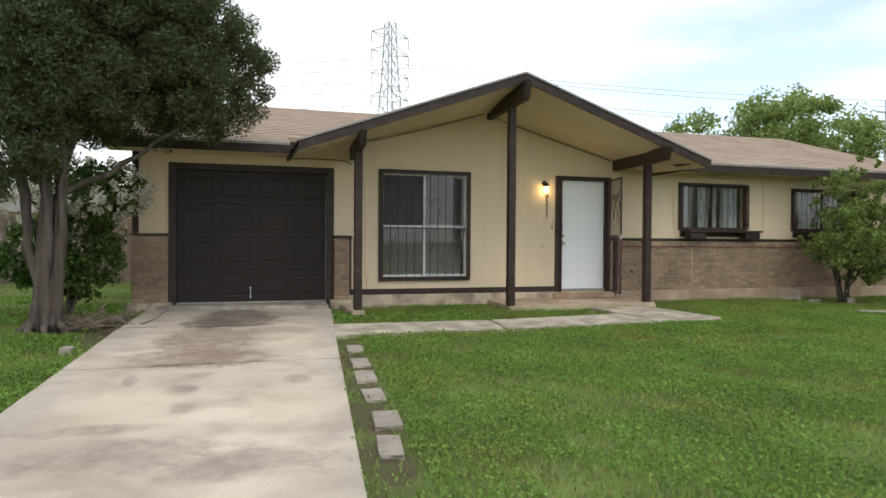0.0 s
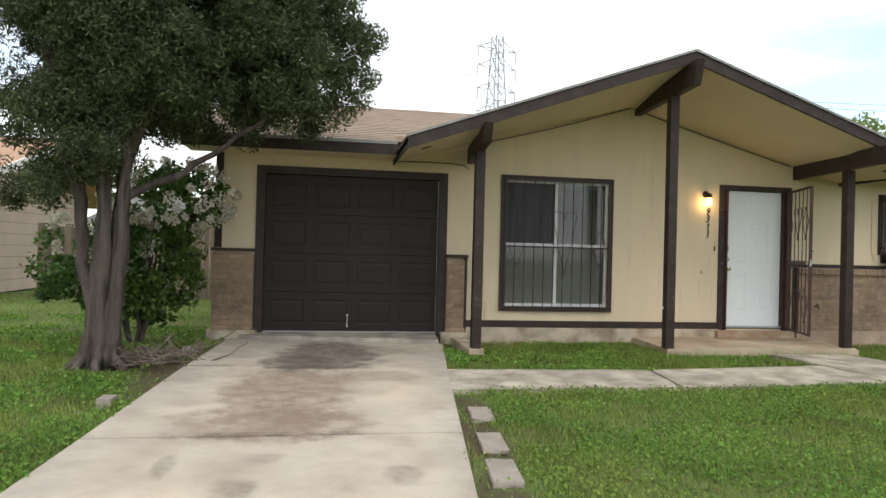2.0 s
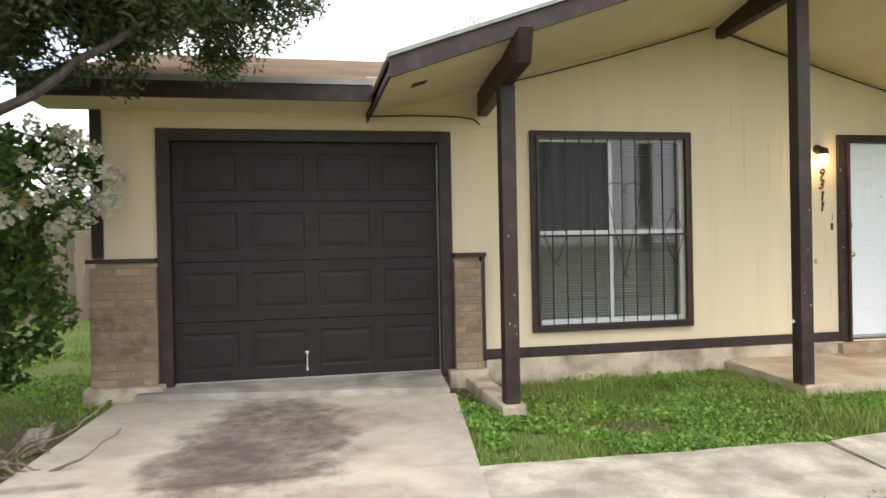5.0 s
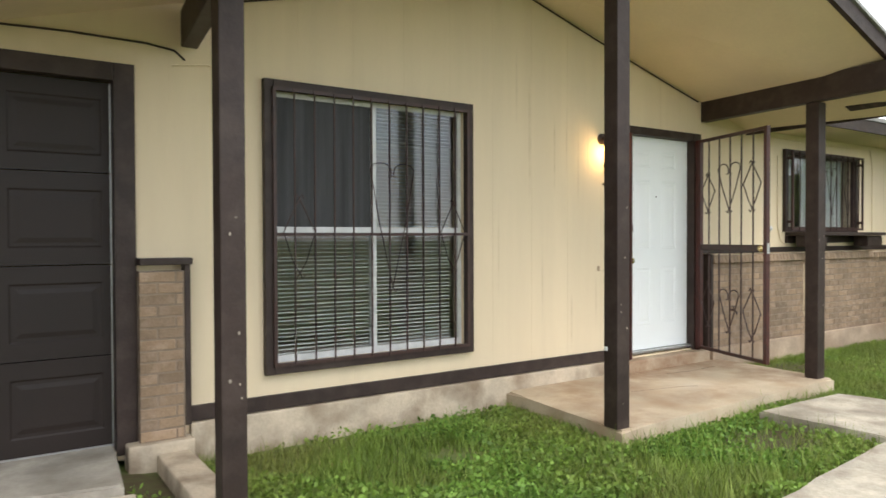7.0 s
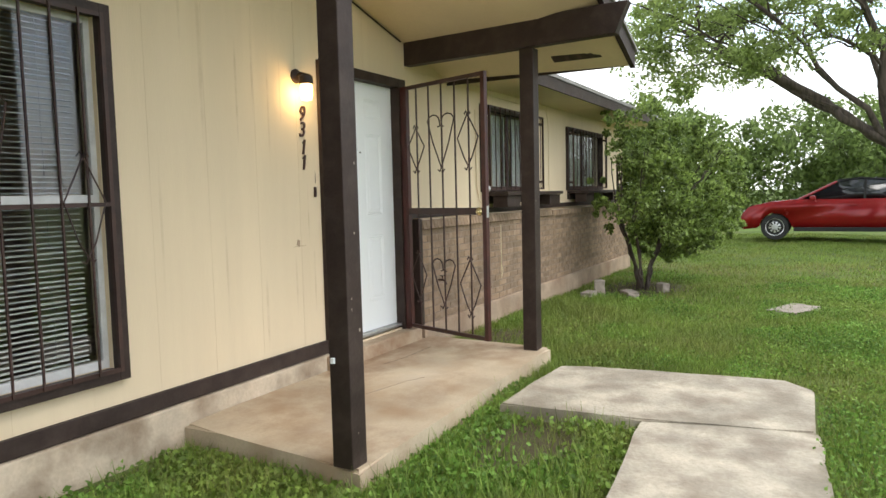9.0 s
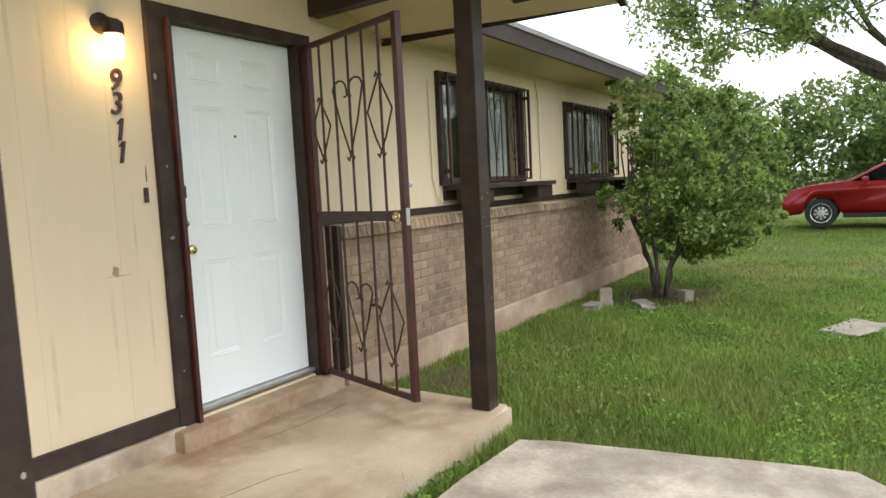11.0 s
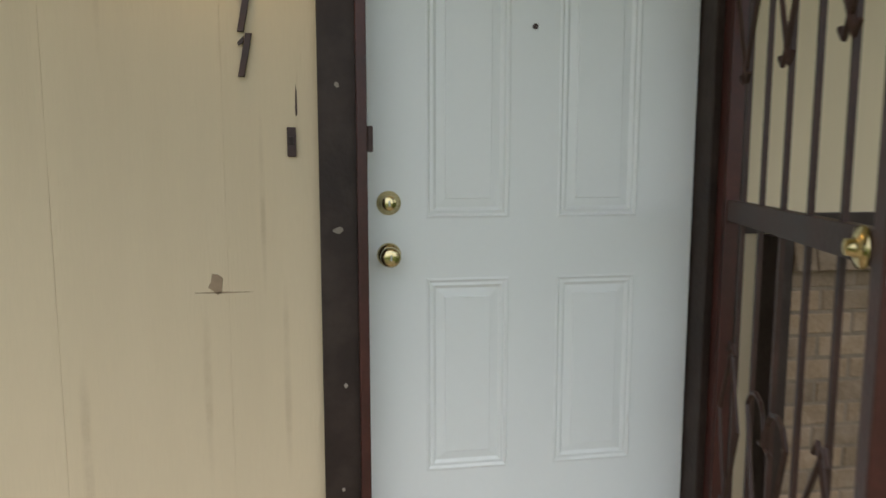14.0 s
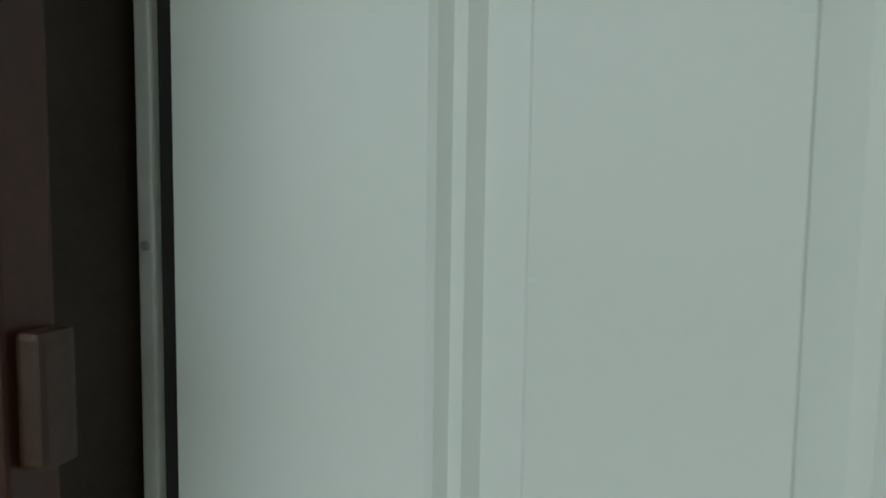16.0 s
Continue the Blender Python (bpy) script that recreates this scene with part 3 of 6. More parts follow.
def main_roof():
    root = thing("roof_main", (0, 0, 0), "low tan shingle roof along the house", "roof", kind="structure")
    rz = R_EAVE_Z + R_SLOPE * (R_RIDGE_Y - R_EAVE_Y)
    x0, x1 = HX0 - 0.35, HX1 + 0.45
    bm = bmesh.new()
    xl, xr, ym = PEAK - HALF, PEAK + HALF, 0.06
    zm = R_EAVE_Z + R_SLOPE * (ym - R_EAVE_Y)
    a = [(x0, R_EAVE_Y, R_EAVE_Z), (xl, R_EAVE_Y, R_EAVE_Z), (xl, R_RIDGE_Y, rz), (x0, R_RIDGE_Y, rz)]
    a2 = [(xl, ym, zm), (xr, ym, zm), (xr, R_RIDGE_Y, rz), (xl, R_RIDGE_Y, rz)]
    a3 = [(xr, R_EAVE_Y, R_EAVE_Z), (x1, R_EAVE_Y, R_EAVE_Z), (x1, R_RIDGE_Y, rz), (xr, R_RIDGE_Y, rz)]
    b = [(x0, 2 * R_RIDGE_Y - R_EAVE_Y, R_EAVE_Z), (x1, 2 * R_RIDGE_Y - R_EAVE_Y, R_EAVE_Z), (x1, R_RIDGE_Y, rz), (x0, R_RIDGE_Y, rz)]
    for q in (a, a2, a3, b):
        top = [bm.verts.new(p) for p in q]
        low = [bm.verts.new((p[0], p[1], p[2] - 0.08)) for p in q]
        bm.faces.new(top)
        bm.faces.new(low[::-1])
        for i in range(4):
            bm.faces.new((top[i], low[i], low[(i + 1) % 4], top[(i + 1) % 4]))
    bmesh.ops.recalc_face_normals(bm, faces=bm.faces)
    part("deck", bm, SHINGLE, root)
    up = Vector((0, 1, R_SLOPE)).normalized()
    ln = (R_RIDGE_Y - R_EAVE_Y) * math.sqrt(1 + R_SLOPE ** 2)
    rows = int(ln / 0.19)
    shingled(root, (x0, R_EAVE_Y, R_EAVE_Z), (1, 0, 0), up, rows, xl - x0, 0.32, 5)
    shingled(root, (xr, R_EAVE_Y, R_EAVE_Z), (1, 0, 0), up, rows, x1 - xr, 0.32, 6)
    shingled(root, (xl, ym + 0.2, zm + 0.2 * R_SLOPE), (1, 0, 0), up, rows - 5, xr - xl, 0.32, 7)
    for nm, xa, xb in (("fascia", x0, PEAK - HALF), ("fascia", PEAK + HALF, x1)):
        part(nm, boxed(xa, xb, R_EAVE_Y - 0.03, R_EAVE_Y, R_EAVE_Z - 0.16, R_EAVE_Z - 0.012), BROWN, root, "dark brown fascia board")
        part("drip_edge", boxed(xa, xb, R_EAVE_Y - 0.045, R_EAVE_Y - 0.032, R_EAVE_Z - 0.03, R_EAVE_Z + 0.012), EDGE, root, "grey metal roof edge")
        part("soffit", boxed(xa, xb, R_EAVE_Y, 0.0, R_EAVE_Z - 0.155, R_EAVE_Z - 0.13), CREAM_PLAIN, root, "cream eave soffit")
    for x in (x0, x1):
        bm = bmesh.new()
        for y0, y1 in ((R_EAVE_Y, R_RIDGE_Y), (2 * R_RIDGE_Y - R_EAVE_Y, R_RIDGE_Y)):
            vs = [bm.verts.new((x + dx, y, z)) for dx in (-0.02, 0.02) for y, z in ((y0, R_EAVE_Z - 0.17), (y1, rz - 0.17), (y1, rz), (y0, R_EAVE_Z))]
            for q in ((0, 1, 2, 3), (7, 6, 5, 4), (0, 4, 5, 1), (1, 5, 6, 2), (2, 6, 7, 3), (3, 7, 4, 0)):
                bm.faces.new([vs[i] for i in q])
        bmesh.ops.recalc_face_normals(bm, faces=bm.faces)
        part("bargeboard", bm, BROWN, root)
        bm = bmesh.new()
        inner = HX0 + 0.02 if x < 0 else HX1 - 0.14
        vs = [bm.verts.new((inner + dx, y, z)) for dx in (0, 0.12) for y, z in ((0.1, 2.6), (7.9, 2.6), (R_RIDGE_Y, rz - 0.1))]
        for q in ((0, 1, 2), (5, 4, 3), (0, 3, 4, 1), (1, 4, 5, 2), (2, 5, 3, 0)):
            bm.faces.new([vs[i] for i in q])
        part("end_gable", bm, CREAM_PLAIN, root)


main_roof()


def porch_roof():
    root = thing("porch_roof", (PEAK, 0, G_EAVE), "tan shingled gable roof with cream underside over the porch", "roof", kind="structure")
    y0, y1 = G_FRONT, 3.0
    for s, nm in ((-1, "left"), (1, "right")):
        bm = bmesh.new()
        e, p = (s * HALF, 0.0), (0.0, SLOPE * HALF)
        prism(bm, [e, p, (0, p[1] - 0.07), (e[0], e[1] - 0.07)], y0 + 0.02, y1)
        bmesh.ops.recalc_face_normals(bm, faces=bm.faces)
        part("deck", bm, SHINGLE, root)
        bm = bmesh.new()
        edge = PEAK + e[0] * 0.995
        low = [bm.verts.new((x - PEAK, y, soffit_z(x, y) - G_EAVE)) for x, y in ((edge, y0 + 0.03), (PEAK, y0 + 0.03), (PEAK, 0.0), (edge, 0.0))]
        top = [bm.verts.new((v.co.x, v.co.y, v.co.z + 0.02)) for v in low]
        bm.faces.new(low)
        bm.faces.new(top[::-1])
        for a in range(4):
            bm.faces.new((low[a], top[a], top[(a + 1) % 4], low[(a + 1) % 4]))
        bmesh.ops.recalc_face_normals(bm, faces=bm.faces)
        part("soffit", bm, CREAM_PLAIN, root, "cream painted sloping porch ceiling")
        bm = bmesh.new()
        prism(bm, [(e[0], -0.012), (0, p[1] - 0.012), (0, p[1] - 0.140), (e[0], -0.140)], y0 - 0.02, y0 + 0.02)
        bmesh.ops.recalc_face_normals(bm, faces=bm.faces)
        part("bargeboard", bm, BROWN, root, "dark brown barge board")
        bm = bmesh.new()
        prism(bm, [(e[0] + s * 0.015, -0.012), (0, p[1] - 0.006), (0, p[1] + 0.022), (e[0] + s * 0.015, 0.016)], y0 - 0.04, y0 + 0.03)
        bmesh.ops.recalc_face_normals(bm, faces=bm.faces)
        part("drip_edge", bm, EDGE, root, "weathered grey metal roof edge")
        xs = sorted((s * HALF, s * (HALF - 0.016)))
        part("fascia", boxed(xs[0], xs[1], y0 + 0.021, 0.0, -0.118, -0.012), BROWN, root)
        up = Vector((-s, 0, SLOPE)).normalized()
        shingled(root, (s * HALF, y0, 0.0), (0, 1, 0), up, 19, 4.6, 0.32, 8 + s)


porch_roof()


def porch_beam(x, front, z_bottom, deep, name):
    """A beam from x at the wall to front at its outer end."""
    ob = thing("porch_beam", (x, 0, z_bottom), name, "beam", "porch beams")
    bm = bmesh.new()
    w = 0.05
    pts = [(0.0, 0.0), (-1.90, 0.0), (-2.0, deep), (0.0, deep)]
    a = [bm.verts.new((-w + (x - front) / 1.95 * y, y, z)) for y, z in pts]
    b = [bm.verts.new((w + (x - front) / 1.95 * y, y, z)) for y, z in pts]
    bm.faces.new(a)
    bm.faces.new(b[::-1])
    for i in range(len(pts)):
        j = (i + 1) % len(pts)
        bm.faces.new((a[i], b[i], b[j], a[j]))
    bmesh.ops.recalc_face_normals(bm, faces=bm.faces)
    bmesh.ops.bevel(bm, geom=bm.edges[:], offset=0.006, segments=1, affect="EDGES")
    part("timber", bm, BROWN, ob)
    return ob


SIDE_Z = 2.45
porch_beam(1.55, 1.34, SIDE_Z, 0.22, "dark brown timber beam end resting on a porch post")
porch_beam(4.03, 3.88, 3.27, 0.30, "dark brown timber ridge beam under the porch gable")
porch_beam(6.61, 6.42, SIDE_Z, 0.22, "dark brown timber beam reaching out over the entrance")


def porch_post(x, y, z0, z1, label):
    ob = thing("porch_post", (x, y, z0), label, "post", "porch posts")
    part("shaft", boxed(-0.058, 0.058, -0.058, 0.058, 0.0, z1 - z0, bevel=0.006), BROWN, ob)
    rnd = random.Random(int(x * 10))
    for k in range(6):
        bm = bmesh.new()
        s = 0.003 + 0.004 * rnd.random()
        zc, xc = 0.15 + rnd.random() * 1.7, (rnd.random() - 0.5) * 0.08
        bmesh.ops.create_circle(bm, cap_ends=True, radius=s, segments=7, matrix=pose(xc, -0.0592, zc, 90, 0, 0) @ Matrix.Diagonal((1, 1.5, 1, 1)))
        part("paint_chip", bm, STONE, ob, "bare pale chip in the paint")
    return ob


porch_post(1.41, -1.24, 0.04, SIDE_Z, "dark brown square porch post on a small concrete block")
ridge_post = porch_post(PEAK, -1.28, 0.05, 3.27, "tall dark brown square porch post under the ridge")
part("rope_knot", boxed(-0.070, -0.0585, 0.022, 0.044, 0.50, 0.528, bevel=0.004), WHITE_DOOR, ridge_post, "small white knot of cord")
porch_post(6.545, -1.17, 0.05, SIDE_Z, "dark brown square porch post at the slab corner")


# ---- panelled faces ----
def panel_face(bm, x0, x1, z0, z1, y, panels, rings, back):
    """A leaf from x0 to x1 and z0 to z1 whose front at y is pressed into panels by rings of (inset, depth)."""
    xs = sorted({x0, x1, *(v for p in panels for v in p[:2])})
    zs = sorted({z0, z1, *(v for p in panels for v in p[2:])})
    for a, b in zip(xs, xs[1:]):
        for c, d in zip(zs, zs[1:]):
            hit = next((p for p in panels if p[0] <= a and b <= p[1] and p[2] <= c and d <= p[3]), None)
            loops = [(0.0, 0.0)] + (list(rings) if hit else [])
            prev = None
            for ins, dep in loops:
                cur = [bm.verts.new(q) for q in ((a + ins, y + dep, c + ins), (b - ins, y + dep, c + ins), (b - ins, y + dep, d - ins), (a + ins, y + dep, d - ins))]
                if prev:
                    for i in range(4):
                        bm.faces.new((prev[i], prev[(i + 1) % 4], cur[(i + 1) % 4], cur[i]))
                prev = cur
            bm.faces.new(prev)
    fr = [bm.verts.new(q) for q in ((x0, y, z0), (x1, y, z0), (x1, y, z1), (x0, y, z1))]
    bk = [bm.verts.new(q) for q in ((x0, back, z0), (x1, back, z0), (x1, back, z1), (x0, back, z1))]
    bm.faces.new(bk[::-1])
    for i in range(4):
        bm.faces.new((fr[(i + 1) % 4], fr[i], bk[i], bk[(i + 1) % 4]))
    bmesh.ops.remove_doubles(bm, verts=bm.verts, dist=0.0002)
    bmesh.ops.recalc_face_normals(bm, faces=bm.faces)


# ---- garage door ----
def garage_door():
    root = thing("garage_door", (0, 0.055, 0.085), "closed dark brown panelled sectional garage door", "garage door", kind="")
    x0, x1, n = -1.235, 1.115, 4
    h = 2.112 / 4
    for r in range(4):
        bm = bmesh.new()
        z0 = r * h
        w = (x1 - x0) / 4
        panels = [(x0 + i * w + 0.07, x0 + (i + 1) * w - 0.05, z0 + 0.10, z0 + h - 0.10) for i in range(4)]
        panel_face(bm, x0, x1, z0 + 0.003, z0 + h - 0.003, 0.0, panels, [(0.010, 0.0055), (0.028, 0.0055), (0.055, 0.0012)], 0.045)
        part("section", bm, GARAGE, root)
    bm = bmesh.new()
    tube(bm, [(-0.11, -0.012, 0.08), (-0.11, -0.035, 0.10), (-0.11, -0.035, 0.20), (-0.11, -0.012, 0.22)], 0.006)
    box(bm, -0.125, -0.095, -0.014, 0.0, 0.215, 0.235)
    box(bm, -0.12, -0.10, -0.012, 0.0, 0.06, 0.09)
    part("handle", bm, ALU, root, "small pale metal lift handle")
    part("bottom_seal", boxed(x0, x1, -0.004, 0.03, -0.012, 0.002), STEEL, root, "grey rubber bottom seal")
    part("side_seal", boxed(x1 - 0.008, x1 - 0.003, -0.012, -0.001, 0.0, 2.1), STEEL, root, "pale weather strip")


garage_door()
structure("trim_garage_left", boxed(-1.35, -1.238, -0.03, 0.06, 0.03, 2.30, bevel=0.004), BROWN, "dark brown garage door trim board", "trim")
structure("trim_garage_right", boxed(1.118, 1.232, -0.03, 0.06, 0.03, 2.30, bevel=0.004), BROWN, "dark brown garage door trim board", "trim")
structure("trim_garage_top", boxed(-1.237, 1.117, -0.028, 0.06, 2.197, 2.30, bevel=0.004), BROWN, "dark brown garage head trim board", "trim")
structure("trim_corner", boxed(-1.875, -1.78, -0.022, 0.05, 1.19, 2.46, bevel=0.004), BROWN, "dark brown corner board", "trim")
structure("trim_pillar_cap", boxed(-1.90, -1.352, -0.125, -0.001, 1.15, 1.185, bevel=0.004), BROWN, "dark brown cap board on the brick pillar", "trim")
structure("trim_pillar_cap_2", boxed(1.234, 1.528, -0.125, -0.001, 1.135, 1.175, bevel=0.004), BROWN, "dark brown cap board on the brick pillar", "trim")
structure("trim_pillar_edge", boxed(1.488, 1.520, -0.10, -0.001, 0.17, 1.135, bevel=0.004), BROWN, "dark brown edge board beside the bricks", "trim")
structure("foundation_pillar", boxed(1.16, 1.53, -0.14, -0.001, -0.15, 0.10, bevel=0.015), FOUND, "stained concrete footing of the brick pillar", "foundation")
structure("foundation_pillar_2", boxed(-1.93, -1.30, -0.16, -0.001, -0.15, 0.11, bevel=0.015), FOUND, "stained concrete footing of the brick pillar", "foundation")
bm = bmesh.new()
box(bm, 1.31, 1.50, -1.34, -0.142, -0.12, 0.04, bevel=0.015)
structure("post_curb", bm, FOUND, "narrow stained concrete curb carrying the porch post", "curb")

# ---- front door ----
structure("trim_door_left", boxed(5.352, 5.450, -0.03, 0.10, 0.157, 2.32, bevel=0.004), BROWN, "chipped dark brown door casing", "trim")
structure("trim_door_right", boxed(6.413, 6.53, -0.03, 0.10, 0.157, 2.32, bevel=0.004), BROWN, "dark brown door casing", "trim")
structure("trim_door_top", boxed(5.451, 6.412, -0.028, 0.10, 2.245, 2.32, bevel=0.004), BROWN, "dark brown head casing over the door", "trim")
LX0, LX1, LZ0, LZ1 = 5.478, 6.408, 0.214, 2.242


def front_door():
    root = thing("door_1", (LX0, 0.05, LZ0), "closed white six-panel front door with brass locks", "door", kind="structure")
    W, Hh = LX1 - LX0, LZ1 - LZ0
    bm = bmesh.new()
    cols = ((0.155, 0.39), (0.525, 0.762))
    rows = ((0.233, 0.786), (0.950, 1.626), (1.736, 1.906))
    panel_face(bm, 0, W, 0, Hh, 0.0, [(a, b, c, d) for a, b in cols for c, d in rows], [(0.006, -0.0025), (0.013, 0.003), (0.021, 0.0005), (0.030, 0.0065), (0.0525, 0.0030), (0.0545, 0.0005)], 0.045)
    part("leaf", bm, WHITE_DOOR, root)
    for z, knob in ((0.993, False), (0.853, True)):
        bm = bmesh.new()
        prof = [(0.001, 0.0), (0.033, 0.0), (0.032, -0.006), (0.022, -0.012)]
        if knob:
            prof += [(0.012, -0.016), (0.012, -0.032), (0.022, -0.038), (0.0275, -0.05), (0.026, -0.062), (0.016, -0.067), (0.001, -0.067)]
        else:
            prof += [(0.021, -0.022), (0.018, -0.026), (0.001, -0.026)]
        lathe(bm, prof, 24, "y", (0.055, -0.0005, z))
        for f in bm.faces:
            f.smooth = True
        part("doorknob" if knob else "deadbolt", bm, BRASS, root, "polished brass " + ("knob" if knob else "deadbolt"))
        part("keyhole", boxed(0.053, 0.057, -0.0695 if knob else -0.0285, -0.0665 if knob else -0.0255, z - 0.007, z + 0.007), STEEL, root)
    bm = bmesh.new()
    lathe(bm, [(0.001, 0), (0.008, 0), (0.007, -0.004), (0.001, -0.0035)], 14, "y", (0.455, -0.0005, 1.464))
    part("peephole", bm, IRON, root, "small dark peephole")
    part("weather_strip", boxed(-0.0105, -0.002, 0.002, 0.03, 0.0, Hh), TYRE, root, "black rubber weather strip")
    strip = part("jamb_strip", boxed(-0.0225, -0.011, -0.004, 0.03, 0.0, Hh, bevel=0.002), ALU, root, "pale metal jamb strip with screws")
    for z in (0.45, 0.835, 1.03, 1.222, 1.415, 1.61):
        bm = bmesh.new()
        lathe(bm, [(0.0005, 0.0), (0.0032, 0.0), (0.0026, -0.0016), (0.0005, -0.0018)], 10, "y", (-0.0168, -0.0042, z))
        part("screw", bm, STEEL, strip)
    part("threshold", boxed(-0.02, W + 0.02, -0.05, 0.05, -0.03, -0.004, bevel=0.006), STEEL, root, "grey metal threshold")


front_door()
# red-brown steel frame of the security gate, on the casing
gf = thing("gate_frame", (5.45, 0, 0.157), "red-brown painted steel frame fixed round the front door", "door frame")
part("jamb", boxed(-0.004, 0.022, -0.062, -0.031, 0.0, 2.09, bevel=0.003), REDBROWN, gf)
part("jamb", boxed(0.985, 1.03, -0.065, -0.031, 0.0, 2.09, bevel=0.003), REDBROWN, gf)
part("strike_box", boxed(0.0225, 0.037, -0.056, -0.034, 1.183, 1.248, bevel=0.004), IRON, gf, "worn dark latch keeper")


def scroll(bm, pts, r=0.006):
    tube(bm, pts, r, 5)


def ornaments(bm, u, z0, z1, half, y=-0.012, kind="diamond", r=0.006):
    """Bent iron: a diamond with curled ends, or a heart with a point."""
    zm = z0 + (z1 - z0) * 0.55
    if kind == "diamond":
        for s in (-1, 1):
            scroll(bm, [(u + s * 0.032, y, z1 - 0.03), (u + s * 0.016, y, z1 - 0.005), (u, y, z1 - 0.03), (u + s * half, y, zm), (u + s * half * 0.4, y, z0 + 0.11), (u, y, z0 + 0.04), (u + s * 0.02, y, z0 + 0.005), (u + s * 0.038, y, z0 + 0.025)], r)
    else:
        for s in (-1, 1):
            arc = [(u + s * (0.01 + half * 0.5 * (1 - math.cos(a))), y, z1 - 0.06 + 0.06 * math.sin(a)) for a in (0.0, 0.5, 1.0, 1.6, 2.2, 2.9)]
            scroll(bm, [(u + s * 0.035, y, z1 - 0.10), (u + s * 0.008, y, z1 - 0.095), *arc, (u + s * half * 0.62, y, zm - 0.02), (u, y, z0 + 0.04), (u + s * 0.02, y, z0 + 0.005), (u + s * 0.04, y, z0 + 0.025)], r)


def security_gate():
    root = thing("security_gate", (6.455, -0.06, 0.175), "open red-brown wrought-iron security gate with scrollwork", "gate", turn=-108.5)
    L, T = 0.965, 2.075
    for u, mat in ((0.0, REDBROWN), (L - 0.042, REDBROWN)):
        part("stile", boxed(u, u + 0.042, -0.018, 0.018, 0.0, T, bevel=0.003), mat, root)
    for z, d in ((0.0, 0.03), (T - 0.03, 0.03), (0.985, 0.055)):
        part("rail", boxed(0.043, L - 0.043, -0.013, 0.013, z, z + d, bevel=0.002), IRON, root)
    us = [0.155, 0.31, 0.465, 0.62, 0.775]
    for u in us:
        bm = bmesh.new()
        tube(bm, [(u, 0, 0.03), (u, 0, 0.985)], 0.0075, 4)
        tube(bm, [(u, 0, 1.04), (u, 0, T - 0.03)], 0.0075, 4)
        part("bar", bm, IRON, root)
    for u, z0, z1, hf, k in ((us[0], 1.33, 1.74, 0.105, "diamond"), (us[2], 1.33, 1.80, 0.15, "heart"), (us[4], 1.33, 1.80, 0.115, "diamond"),
                             (us[0], 0.22, 0.68, 0.095, "diamond"), (us[2], 0.20, 0.62, 0.13, "heart"), (us[4], 0.16, 0.66, 0.115, "diamond")):
        bm = bmesh.new()
        ornaments(bm, u, z0, z1, hf, kind=k)
        part("scrollwork", bm, IRON, root)
    bm = bmesh.new()
    lathe(bm, [(0.001, 0.0), (0.034, 0.0), (0.033, -0.006), (0.020, -0.012), (0.014, -0.016), (0.013, -0.026), (0.001, -0.028)], 20, "y", (L - 0.08, -0.014, 1.01))
    for f in bm.faces:
        f.smooth = True
    part("lock_knob", bm, BRASS, root, "polished brass lock knob")
    part("lock_plate", boxed(L - 0.002, L + 0.0015, -0.012, 0.012, 0.965, 1.055), STEEL, root, "steel lock face plate")
    bm = bmesh.new()
    lathe(bm, [(0.001, 0.0), (0.016, 0.0), (0.016, 0.010), (0.021, 0.014), (0.022, 0.034), (0.018, 0.040), (0.001, 0.041)], 18, "y", (L - 0.035, 0.0185, 1.185))
    for f in bm.faces:
        f.smooth = True
    part("outer_knob", bm, ALU, root, "white round outer knob")
    for z in (0.3, 1.05, 1.8):
        part("hinge", boxed(-0.02, 0.004, -0.012, 0.012, z, z + 0.09, bevel=0.003), REDBROWN, root)


security_gate()


# ---- windows ----
def bar_panel(root, x0, x1, z0, z1, y, n, mid, decor):
    for a in ((x0, x1, z0, z0 + 0.022), (x0, x1, z1 - 0.022, z1), *((((x0, x1, m - 0.010, m + 0.010)) for m in mid))):
        part("bar_rail", boxed(a[0], a[1], y - 0.013, y + 0.004, a[2], a[3]), IRON, root)
    for a in (x0, x1 - 0.022):
        part("bar_stile", boxed(a, a + 0.022, y - 0.015, y + 0.006, z0, z1), IRON, root)
    for i in range(1, n):
        x = x0 + (x1 - x0) * i / n
        bm = bmesh.new()
        tube(bm, [(x, y - 0.02, z0 + 0.004), (x, y - 0.02, z1 - 0.004)], 0.0068, 4)
        part("bar", bm, IRON, root)
    for u, a, b, hf, k in decor:
        bm = bmesh.new()
        ornaments(bm, u, a, b, hf, y - 0.030, k, 0.0042)
        part("scrollwork", bm, IRON, root)


